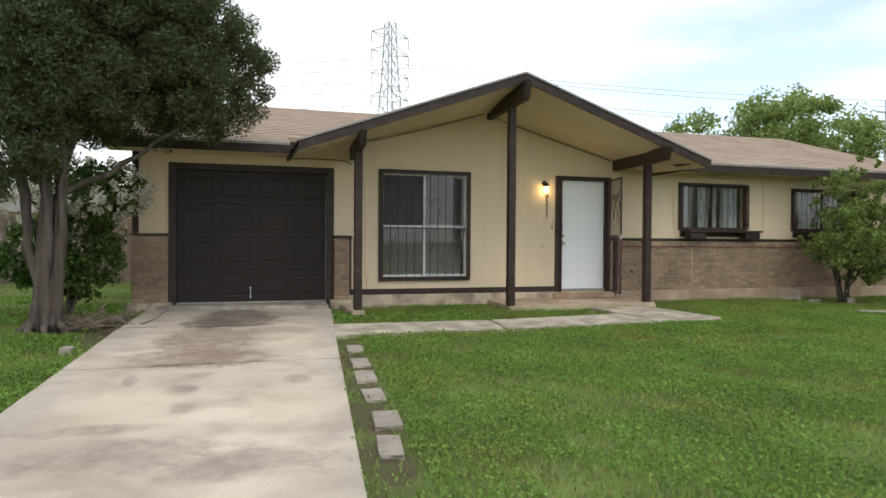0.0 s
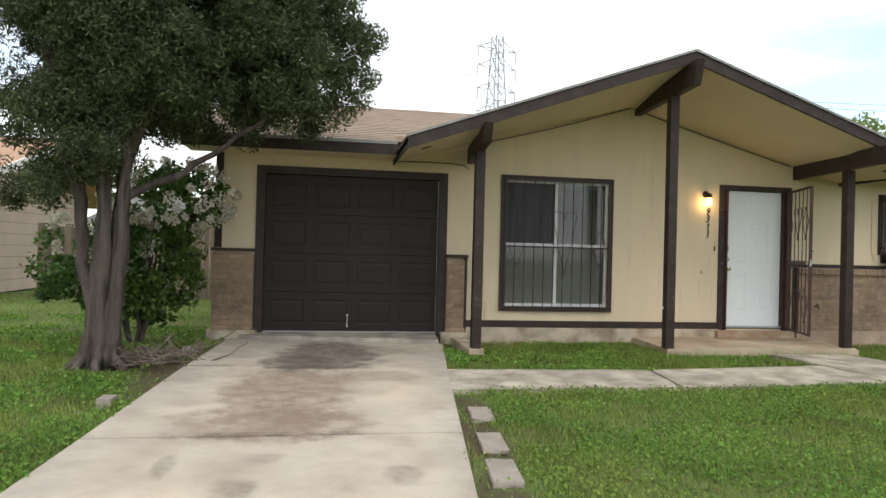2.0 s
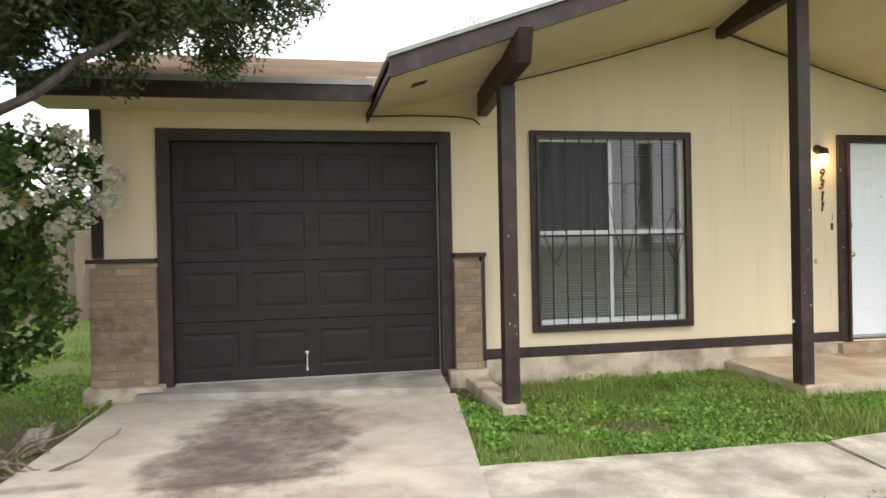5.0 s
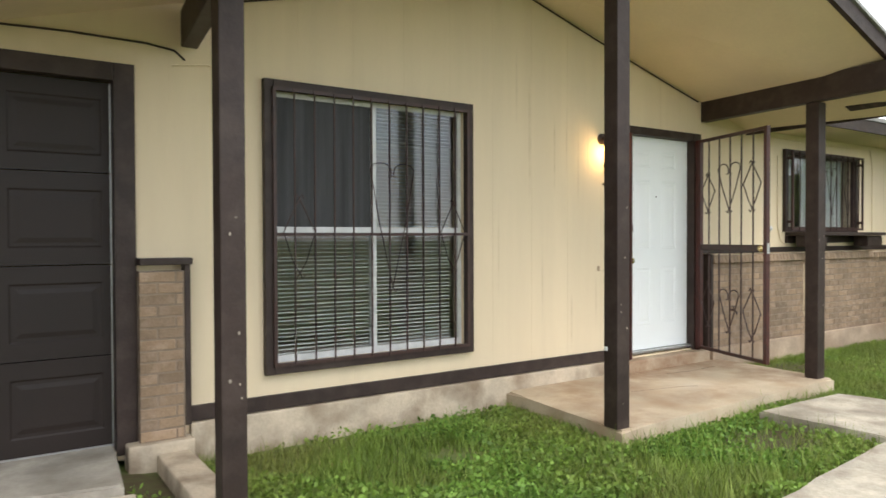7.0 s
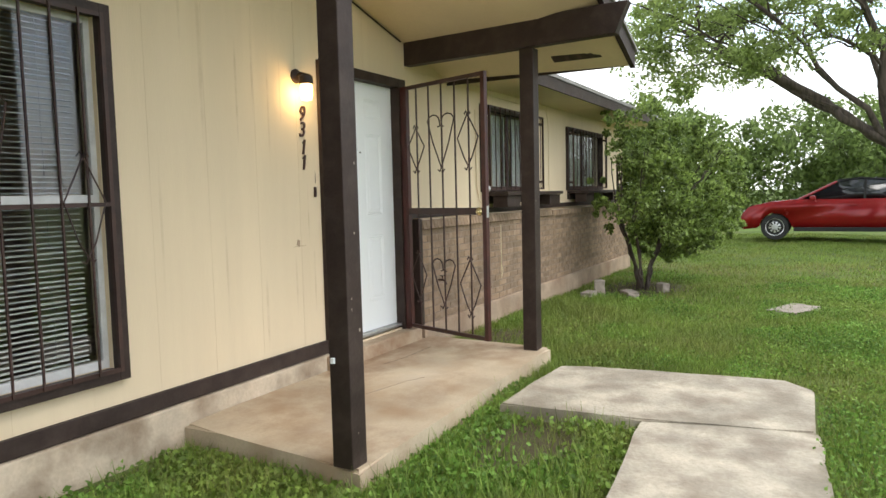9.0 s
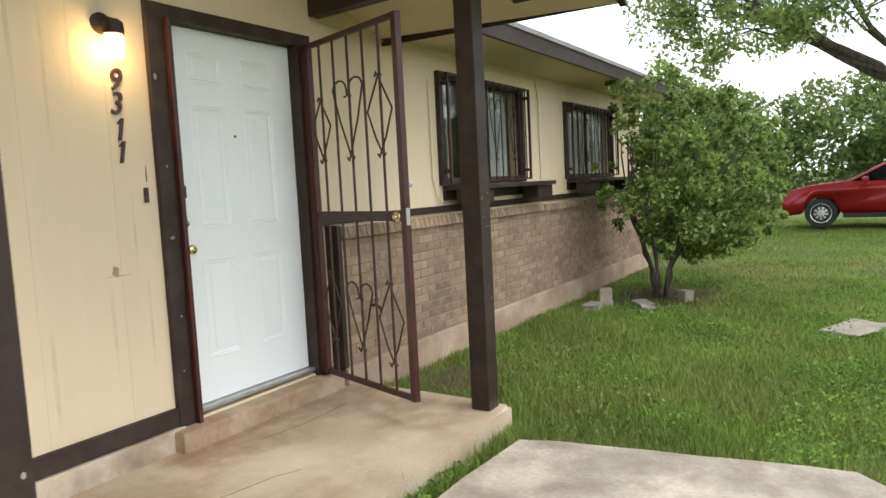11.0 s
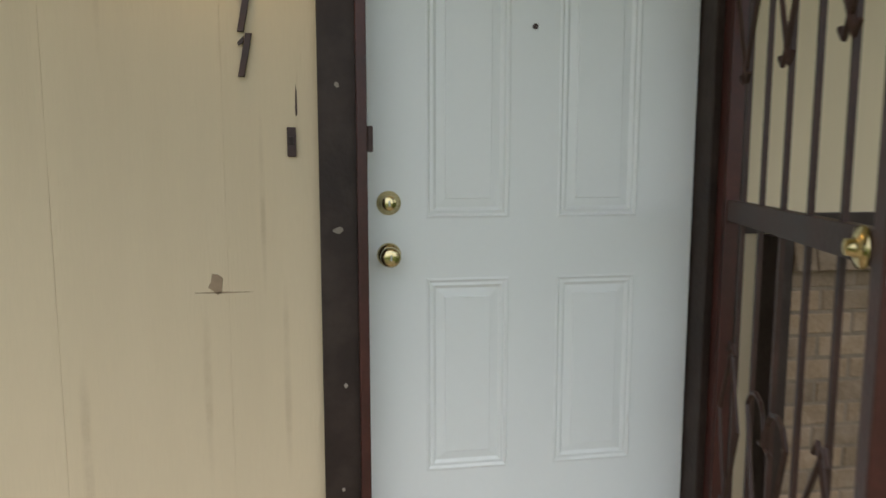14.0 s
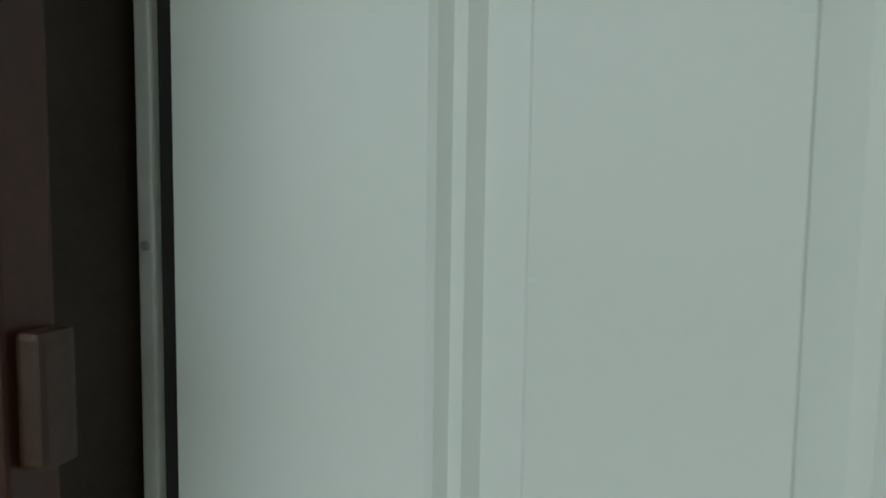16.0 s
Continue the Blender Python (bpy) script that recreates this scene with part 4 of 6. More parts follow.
def window_1():
    x0, x1, z0, z1 = 2.0, 3.665, 0.40, 2.32
    root = thing("window_1", (0, 0, 0), "barred brown-trimmed window with closed pale blinds", "window", kind="structure")
    t = 0.062
    for nm, a in (("window_frame", (x0, x0 + t, z0, z1)), ("window_frame", (x1 - t, x1, z0, z1)), ("window_frame", (x0 + t, x1 - t, z1 - t, z1)), ("window_frame", (x0 + t, x1 - t, z0, z0 + t))):
        part(nm, boxed(a[0], a[1], -0.05, 0.02, a[2], a[3], bevel=0.004), BROWN, root)
    xm, zm = (x0 + x1) / 2, 1.345
    i0, i1, k0, k1 = x0 + t, x1 - t, z0 + t, z1 - t
    for a in ((i0, i0 + 0.035, k0, k1), (i1 - 0.035, i1, k0, k1), (i0 + 0.035, i1 - 0.035, k1 - 0.035, k1), (i0 + 0.035, i1 - 0.035, k0, k0 + 0.045),
              (xm - 0.022, xm + 0.022, k0 + 0.045, k1 - 0.035)):
        part("sash", boxed(a[0], a[1], 0.03, 0.07, a[2], a[3], bevel=0.003), ALU, root, "white aluminium sash")
    for a in ((i0 + 0.035, xm - 0.022), (xm + 0.022, i1 - 0.035)):
        part("sash", boxed(a[0], a[1], 0.028, 0.065, zm - 0.02, zm + 0.02, bevel=0.003), ALU, root, "white aluminium meeting rail")
    for a in ((i0 + 0.035, xm - 0.022, k0 + 0.045, zm - 0.02), (xm + 0.022, i1 - 0.035, k0 + 0.045, zm - 0.02),
              (i0 + 0.035, xm - 0.022, zm + 0.02, k1 - 0.035), (xm + 0.022, i1 - 0.035, zm + 0.02, k1 - 0.035)):
        pane = part("pane", boxed(a[0], a[1], 0.045, 0.050, a[2], a[3]), GLASS, root)
        pane.visible_shadow = False
    bm = bmesh.new()
    a0, a1, b0, b1 = i0 + 0.035, xm - 0.022, zm + 0.02, k1 - 0.035
    nz = 24
    cols = [[bm.verts.new((a0 + (a1 - a0) * i / nz, 0.038 + 0.003 * math.sin(i * 1.7) + 0.0015 * math.sin(i * 4.1), z)) for i in range(nz + 1)] for z in (b0, b1)]
    for i in range(nz):
        bm.faces.new((cols[0][i], cols[0][i + 1], cols[1][i + 1], cols[1][i]))
    scr = part("insect_screen", bm, SCREEN, root, "dark slack insect screen")
    bl = thing("window_blind", (0, 0, 0), "pale horizontal venetian blind lowered and slightly bent", "blind")
    bl.location = (xm - 0.035, 0.092, k0)
    w = (i1 - i0) / 2 - 0.045
    me = None
    rnd = random.Random(3)
    n = int((k1 - k0) / 0.027)
    for i in range(n):
        if me is None:
            bm = bmesh.new()
            q = [bm.verts.new((x, y, z)) for x in (-w, w) for y, z in ((-0.0125, 0.004), (-0.004, 0.0075), (0.005, 0.007), (0.0125, 0.0))]
            for j in range(3):
                bm.faces.new((q[j], q[j + 1], q[j + 5], q[j + 4]))
            me = bpy.data.meshes.new("slat")
            bm.to_mesh(me)
            bm.free()
        s = part_mesh("slat", me, BLIND, bl)
        s.matrix_local = pose((rnd.random() - 0.5) * 0.004, 0, 0.02 + i * 0.027, 14 + rnd.uniform(-8, 8), rnd.uniform(-0.3, 0.3), 0)
    for x in (-0.55, 0.0, 0.55):
        bm = bmesh.new()
        tube(bm, [(x, -0.014, 0), (x, -0.014, k1 - k0)], 0.0012, 4)
        part("cord", bm, BLIND, bl)
    bar_panel(root, x0 + 0.05, x1 - 0.05, z0 + 0.05, z1 - 0.05, -0.055, 11, (zm - 0.03,),
              ((x0 + 0.22, 1.02, 1.58, 0.11, "diamond"), (x1 - 0.22, 1.02, 1.58, 0.11, "diamond"), (xm + 0.09, 0.90, 1.82, 0.17, "heart")))


window_1()


def small_window(name, x0, x1, z0, z1, seed):
    root = thing(name, (x0, 0, z0), "small barred brown-trimmed window with white vertical blinds", "window", kind="structure")
    W, Hh, t = x1 - x0, z1 - z0, 0.06
    for a in ((0, t, 0, Hh), (W - t, W, 0, Hh), (t, W - t, Hh - t, Hh), (t, W - t, 0, t)):
        part("window_frame", boxed(a[0], a[1], -0.04, 0.03, a[2], a[3], bevel=0.004), BROWN, root)
    part("mullion", boxed(W / 2 - 0.02, W / 2 + 0.02, 0.032, 0.07, t, Hh - t), BROWN, root)
    for a in ((t, W / 2 - 0.02), (W / 2 + 0.02, W - t)):
        part("pane", boxed(a[0], a[1], 0.045, 0.05, t, Hh - t), GLASS, root).visible_shadow = False
    rnd = random.Random(seed)
    bl = thing("vertical_blind", (x0, 0.12, z0), "white vertical blind slats hanging slightly askew", "blind")
    x = t + 0.04
    while x < W - t - 0.05:
        if rnd.random() > 0.12:
            bm = bmesh.new()
            a = rnd.uniform(-0.7, 0.7)
            c, s = 0.042 * math.cos(a), 0.042 * math.sin(a)
            q = [bm.verts.new(p) for p in ((x - c, -s, t), (x, 0.004, t), (x + c, s, t), (x + c, s, Hh - t), (x, 0.004, Hh - t), (x - c, -s, Hh - t))]
            bm.faces.new((q[0], q[1], q[4], q[5]))
            bm.faces.new((q[1], q[2], q[3], q[4]))
            part("slat", bm, BLIND, bl)
        x += 0.085
    bar_panel(root, 0.02, W - 0.02, 0.02, Hh - 0.02, -0.10, 12, (),
              ((W * 0.27, 0.2, 0.72, 0.085, "diamond"), (W * 0.5, 0.2, 0.76, 0.11, "heart"), (W * 0.73, 0.2, 0.72, 0.085, "diamond")))
    for x in (0.02, W - 0.042):
        for z in (0.1, Hh - 0.12):
            part("bar_bracket", boxed(x, x + 0.022, -0.09, -0.04, z, z + 0.03), IRON, root)


small_window("window_2", 8.05, 9.70, 1.34, 2.28, 1)
small_window("window_3", 10.85, 12.60, 1.34, 2.24, 2)


def window_shelf(x0, x1):
    root = thing("window_shelf", (x0, 0, 1.212), "dark brown timber ledge on blocks below the window", "shelf", "window ledges")
    W = x1 - x0
    part("board", boxed(0, W, -0.30, -0.002, 0.085, 0.125, bevel=0.006), BROWN, root)
    for x in (0.05, W - 0.40):
        part("block", boxed(x, x + 0.36, -0.27, -0.10, -0.04, 0.083, bevel=0.006), BROWN, root)
    part("back_board", boxed(0.0, W, -0.03, -0.002, 0.0, 0.083), BROWN, root)


window_shelf(8.10, 9.86)
window_shelf(10.9, 12.75)

# ---- porch light, number, bell, cables ----
def lamp_glow():
    m = bpy.data.materials.new("lit_lamp_glass")
    m.use_nodes = True
    b = m.node_tree.nodes["Principled BSDF"]
    b.inputs["Base Color"].default_value = (1, 0.85, 0.6, 1)
    b.inputs["Emission Color"].default_value = (1.0, 0.62, 0.22, 1)
    b.inputs["Emission Strength"].default_value = 6.0
    return m


def porch_lamp():
    root = thing("porch_lamp", (5.125, 0, 2.018), "small lit jar porch lamp with a dark brown cap", "wall lamp")
    bm = bmesh.new()
    lathe(bm, [(0.001, 0.0), (0.05, 0.0), (0.05, -0.012), (0.02, -0.02), (0.001, -0.02)], 20, "y", (0, -0.001, 0.15))
    tube(bm, [(0, -0.01, 0.15), (0, -0.05, 0.165), (0, -0.095, 0.15)], 0.013, 8)
    part("arm", bm, BROWN, root)
    bm = bmesh.new()
    lathe(bm, [(0.001, 0.155), (0.028, 0.155), (0.046, 0.14), (0.049, 0.10), (0.047, 0.088), (0.001, 0.088)], 24, "z", (0, -0.095, 0))
    part("cap", bm, BROWN, root, "dark brown metal cap")
    bm = bmesh.new()
    lathe(bm, [(0.001, 0.087), (0.040, 0.086), (0.044, 0.06), (0.043, 0.01), (0.036, -0.02), (0.001, -0.028)], 24, "z", (0, -0.095, 0))
    for f in bm.faces:
        f.smooth = True
    part("jar", bm, lamp_glow(), root, "glowing warm glass jar").visible_shadow = False
    bulb = new("porch_bulb", bpy.data.lights.new("porch_bulb", "POINT"))
    bulb.data.energy, bulb.data.color, bulb.data.shadow_soft_size = 2.0, (1.0, 0.66, 0.30), 0.03
    bulb.location = (5.125, -0.095, 2.038)


porch_lamp()


def house_number(ch, x, z):
    cu = bpy.data.curves.new("digit", "FONT")
    cu.body, cu.size, cu.extrude, cu.shear, cu.align_x, cu.align_y = ch, 0.15, 0.004, 0.22, "CENTER", "CENTER"
    cu.bevel_depth, cu.resolution_u = 0.0012, 4
    tmp = new("digit_curve", cu)
    bpy.context.view_layer.update()
    me = bpy.data.meshes.new_from_object(tmp.evaluated_get(bpy.context.evaluated_depsgraph_get()))
    bpy.data.objects.remove(tmp)
    me.materials.clear()
    ob = part_mesh("house_number", me, IRON)
    ob.matrix_world = pose(x, -0.008, z, 90, 0, 0) @ Matrix.Diagonal((0.9, 1, 1, 1))
    if ch == "1":
        bm = bmesh.new()
        prism(bm, [(0.010, 0.052), (-0.008, 0.036), (-0.006, 0.029), (0.008, 0.036)], -0.004, 0.004)
        bmesh.ops.rotate(bm, verts=bm.verts, cent=(0, 0, 0), matrix=Matrix.Rotation(math.radians(-90), 3, "X"))
        bmesh.ops.recalc_face_normals(bm, faces=bm.faces)
        part("flag", bm, IRON, ob)
    tagged(ob, f"dark brown metal house number digit {ch} on the wall", "house number", "house number digits")


for ch, x, z in (("9", 5.166, 1.912), ("3", 5.163, 1.800), ("1", 5.170, 1.677), ("1", 5.169, 1.569)):
    house_number(ch, x, z)
bell = thing("doorbell", (5.286, 0, 1.328), "small dark brown doorbell button beside the door", "doorbell")
part("body", boxed(-0.011, 0.011, -0.014, -0.001, 0, 0.074, bevel=0.003), IRON, bell)
part("button", boxed(-0.006, 0.006, -0.018, -0.013, 0.03, 0.05, bevel=0.002), BROWN, bell)


def flake(x, z, w, h, y, mat, label, category, seed):
    rnd = random.Random(seed)
    bm = bmesh.new()
    n = 9
    a = [(x + w * math.cos(6.283 * k / n) * rnd.uniform(0.6, 1.1), z + h * math.sin(6.283 * k / n) * rnd.uniform(0.6, 1.1)) for k in range(n)]
    prism(bm, a, y - 0.0012, y + 0.001)
    bmesh.ops.recalc_face_normals(bm, faces=bm.faces)
    tagged(part("paint_mark", bm, mat), label, category, kind="structure")


PATCH = material("bare_brown_patch", (0.36, 0.26, 0.17), 0.85, vary=0.15, scale=20, fine=90, bump=0.1)
flake(5.09, 1.008, 0.022, 0.03, -0.001, PATCH, "brown bare patch in the cream wall paint", "paint mark", 1)
flake(5.10, 0.986, 0.075, 0.002, -0.001, PATCH, "thin brown scratch in the cream wall paint", "paint mark", 2)
flake(5.299, 1.465, 0.003, 0.05, -0.001, IRON, "dark scratch above the doorbell", "paint mark", 3)
for k, (x, z, w, h) in enumerate(((5.400, 1.506, 0.007, 0.008), (5.398, 1.142, 0.014, 0.010), (5.41, 0.735, 0.006, 0.007), (5.375, 1.95, 0.010, 0.02), (5.40, 0.45, 0.005, 0.006))):
    flake(x, z, w, h, -0.031, STONE, "pale chip in the brown door casing", "paint mark", 4 + k)


def cable(name, pts, r, mat, label):
    bm = bmesh.new()
    tube(bm, pts, r, 6)
    ob = part(name, bm, mat)
    return tagged(ob, label, "cable")


def sag(a, b, n, dip):
    a, b = Vector(a), Vector(b)
    return [a.lerp(b, i / n) - Vector((0, 0, dip * 4 * (i / n) * (1 - i / n))) for i in range(n + 1)]


cable("wall_cable", [(0.45, -0.012, 2.43), (0.9, -0.012, 2.445), (1.30, -0.012, 2.44), (1.46, -0.012, 2.42), (1.52, -0.012, 2.37)] , 0.007, BROWN, "thin brown cable running under the eave")
cable("wall_cable", sag((1.62, -0.012, ceiling_z(1.62) - 0.02), (3.90, -0.012, ceiling_z(3.90) - 0.015), 14, 0.025), 0.007, BROWN, "thin brown cable along the gable ceiling edge")
cable("wall_cable", sag((4.12, -0.012, ceiling_z(4.12) - 0.015), (6.50, -0.012, ceiling_z(6.50) - 0.02), 14, 0.012), 0.007, BROWN, "thin brown cable along the gable ceiling edge")
cable("wall_cable", [(1.45, -0.012, 2.33), (1.66, -0.012, 2.36), (1.76, -0.012, 2.28), (1.77, -0.012, 0.5), (1.82, -0.012, 0.27)], 0.006, CREAM_PLAIN, "cream painted cable running down the wall")
cable("wall_cable", sag((6.56, -0.012, 2.44), (10.05, -0.012, 2.40), 10, 0.03) + [(10.12, -0.012, 2.2), (10.13, -0.012, 1.2)], 0.006, CREAM_PLAIN, "cream painted cable along the wall under the eave")
cable("wall_cable", [(7.93, -0.012, 2.2), (7.935, -0.012, 1.4), (7.99, -0.02, 1.24), (8.07, -0.03, 1.19)], 0.006, CREAM_PLAIN, "cream cable hanging beside the window")
for x, y, w, d in ((0.76, -1.15, 0.12, 0.13), (7.10, -1.38, 0.10, 0.42)):
    v = thing("soffit_vent", (x, y, soffit_z(x, y) - 0.006), "dark oval vent opening in the cream soffit", "vent")
    v.rotation_euler = (0, -math.atan(SLOPE) if x < PEAK else math.atan(SLOPE), 0)
    part("plate", boxed(-w / 2, w / 2, -d / 2, d / 2, -0.012, 0.0, bevel=0.005), BROWN, v)
    for k in range(3):
        part("slat", boxed(-w / 2 + 0.01, w / 2 - 0.01, -d / 2 + d * (k + 0.6) / 4, -d / 2 + d * (k + 0.9) / 4, -0.014, -0.012), IRON, v)


cable("hanging_cable", [(8.28, -0.125, 0.98), (8.29, -0.125, 0.62), (8.27, -0.125, 0.46), (8.29, -0.125, 0.40), (8.32, -0.125, 0.46), (8.295, -0.125, 0.54)], 0.004, CREAM_PLAIN, "thin pale cord hanging against the brick wall")


def wall_tap(x, z):
    root = thing("wall_tap", (x, -0.092, z), "small old metal garden tap on the brick wall", "tap")
    bm = bmesh.new()
    tube(bm, [(0, 0.02, 0), (0, -0.05, 0), (0, -0.075, -0.012), (0, -0.085, -0.045)], 0.010, 8)
    part("spout", bm, IRON, root)
    bm = bmesh.new()
    lathe(bm, [(0.001, 0.010), (0.006, 0.010), (0.006, 0.035), (0.024, 0.036), (0.024, 0.042), (0.001, 0.043)], 14, "z", (0, -0.045, 0))
    part("wheel_handle", bm, IRON, root)


wall_tap(6.92, 0.535)


# ---- plants ----
def leaf_quads(centres, normals_seed, length, width, spread=1.0, up=0.0):
    """Corners of folded-looking leaves (one quad each) at the centres, turned at random."""
    rnd = np.random.RandomState(normals_seed)
    n = len(centres)
    d = rnd.normal(size=(n, 3))
    d[:, 2] += up
    d /= np.linalg.norm(d, axis=1, keepdims=True)
    s = np.cross(d, rnd.normal(size=(n, 3)))
    s /= np.linalg.norm(s, axis=1, keepdims=True) + 1e-9
    ln = length * rnd.uniform(0.6, 1.3, (n, 1))
    wd = width * rnd.uniform(0.6, 1.3, (n, 1))
    a = centres - d * ln / 2
    b = centres + s * wd / 2
    c = centres + d * ln / 2
    e = centres - s * wd / 2
    return np.stack([a, b, c, e], axis=1).reshape(-1, 3)


def clump_points(seed, clumps, per, squash=0.8):
    """Leaf places in clumps of (x, y, z, radius), thicker towards the rim of each clump."""
    rnd = np.random.RandomState(seed)
    out = []
    for x, y, z, r in clumps:
        v = rnd.normal(size=(per, 3))
        v /= np.linalg.norm(v, axis=1, keepdims=True)
        v *= r * rnd.uniform(0.12, 1.0, (per, 1)) ** 0.55
        v[:, 2] *= squash
        out.append(v + (x, y, z))
    return np.concatenate(out)


def lobed(seed, lobes, count, r0, r1, shell=0.5):
    """Clump centres inside a union of ellipsoids (x, y, z, rx, ry, rz), most of them near the skin."""
    rnd = random.Random(seed)
    vol = [l[3] * l[4] * l[5] for l in lobes]
    out = []
    while len(out) < count:
        l = rnd.choices(lobes, vol)[0]
        d = Vector((rnd.gauss(0, 1), rnd.gauss(0, 1), rnd.gauss(0, 1))).normalized()
        k = shell + (1 - shell) * rnd.random() ** 0.6
        out.append((l[0] + d.x * l[3] * k, l[1] + d.y * l[4] * k, l[2] + d.z * l[5] * k, rnd.uniform(r0, r1)))
    return out


def limb(bm, pts, r0, r1, n=7, seed=0, wob=0.04):
    rnd = random.Random(seed)
    a = [Vector(p) for p in pts]
    fine = []
    for p, q in zip(a, a[1:]):
        for k in range(4):
            fine.append(p.lerp(q, k / 4) + Vector((rnd.uniform(-wob, wob), rnd.uniform(-wob, wob), 0)))
    fine.append(a[-1])
    tube(bm, fine, r0, n, r1)


def juniper():
    x, y = -2.57, -2.25
    root = thing("juniper_tree", (x, y, 0), "dark green juniper tree with a twisted grey multi-stem trunk", "tree")
    bm = bmesh.new()
    rnd0 = random.Random(3)
    stems = [[(0, 0, -0.05), (0.06, 0, 0.5), (0.10, 0.05, 1.1), (0.16, 0.05, 1.9), (0.35, 0.1, 2.9), (0.6, 0.1, 4.2)],
             [(-0.08, 0.02, -0.05), (-0.06, 0, 0.4), (-0.20, 0.02, 1.0), (-0.26, 0, 1.8), (-0.5, -0.1, 3.0), (-0.6, -0.2, 4.0)],
             [(0.08, -0.05, -0.05), (0.14, -0.06, 0.6), (0.17, -0.08, 1.3), (0.22, -0.1, 2.1), (0.0, -0.3, 3.2)],
             [(-0.02, -0.07, -0.05), (0.0, -0.09, 0.7), (0.02, -0.1, 1.5), (-0.08, -0.1, 2.4), (-0.2, 0.2, 3.6)]]
    for i, s in enumerate(stems):
        limb(bm, s, (0.13, 0.085, 0.085, 0.095)[i], 0.025, 9, i, 0.022)
    for k in range(7):
        a = k * 0.9 + 0.3
        limb(bm, [(0.10 * math.cos(a), 0.10 * math.sin(a), 0.35), (0.15 * math.cos(a), 0.15 * math.sin(a), 0.1), (0.30 * math.cos(a), 0.30 * math.sin(a), -0.05)], 0.05, 0.04, 6, 20 + k, 0.01)
    for f in bm.faces:
        f.smooth = True
    for v in bm.verts:
        a = math.atan2(v.co.y, v.co.x)
        k = 1 + 0.10 * math.sin(a * 9 + v.co.z * 1.3) + 0.10 * noise.noise((v.co.x * 9, v.co.y * 9, v.co.z * 2.5))
        v.co.x, v.co.y = v.co.x * k, v.co.y * k
    for k in range(26):
        a, z0 = rnd0.uniform(0, 6.28), rnd0.uniform(0.05, 1.3)
        r = 0.15 - 0.03 * z0
        tube(bm, [(r * math.cos(a) + 0.04 * z0, r * math.sin(a) * 0.8, z0), (r * math.cos(a + 0.1) + 0.06 * z0, r * math.sin(a + 0.1) * 0.8, z0 + 0.5), (r * 0.9 * math.cos(a) + 0.09 * z0, r * 0.9 * math.sin(a) * 0.8, z0 + 0.9)], 0.022, 5, 0.010)
    part("trunk", bm, BARK, root, "fluted grey-brown bark")
    bm = bmesh.new()
    rnd = random.Random(4)
    limb(bm, [(0.16, 0.05, 1.65), (0.7, 0.2, 1.95), (1.2, 0.3, 2.35), (1.9, 0.3, 2.9)], 0.045, 0.015, 6, 9)
    for k in range(26):
        a, r = rnd.uniform(0, 6.28), rnd.uniform(0.5, 1.1)
        z0 = rnd.uniform(2.2, 3.2)
        z1 = z0 + rnd.uniform(0.1, 1.2)
        limb(bm, [(0.1, 0, z0), (0.5 * r * math.cos(a), 0.5 * r * math.sin(a) + 0.2, (z0 + z1) / 2), (r * math.cos(a) + 0.2, r * math.sin(a) + 0.45, z1)], 0.025, 0.006, 5, k)
        part("branch", bm, BARK, root)
        bm = bmesh.new()
    bm.free()
    lobes = [(0.55, 0.1, 4.0, 1.40, 1.4, 1.7), (1.80, 0.25, 3.40, 1.08, 1.0, 0.95), (-0.50, 0.0, 3.25, 0.72, 0.9, 1.0), (-0.15, -0.35, 2.45, 0.48, 0.6, 0.70), (1.0, 0.2, 2.85, 1.1, 0.9, 0.55), (-0.25, 0.1, 4.3, 0.8, 0.9, 0.8),
             (1.55, 0.2, 3.95, 0.95, 0.9, 0.8), (-0.55, 0.0, 2.10, 0.48, 0.5, 0.62), (0.05, -0.40, 2.05, 0.36, 0.4, 0.42), (0.3, -0.75, 3.1, 0.8, 0.5, 0.8)]
    lobes = [(l[0] - 0.18, l[1] + 0.42, *l[2:]) for l in lobes]
    lobes += [(0.0, -0.30, 2.40, 0.50, 0.35, 0.50), (0.40, -0.20, 2.85, 0.60, 0.40, 0.42), (-0.42, -0.05, 2.15, 0.46, 0.40, 0.60)]
    cl = lobed(11, lobes, 1260, 0.12, 0.28, 0.40)
    cl = [c for c in cl if c[2] > 1.50 and not (c[0] > 0.20 and c[2] < 2.42) and noise.noise((c[0] * 1.6, c[1] * 1.6, c[2] * 1.6)) > (-0.38 if c[0] > -0.3 else -0.12)]
    pts = clump_points(5, cl, 380, 1.0)
    part_mesh("crown", quads_mesh("crown", leaf_quads(pts, 6, 0.062, 0.018, up=0.3), 4), JUNIPER, root)
    return root


juniper()


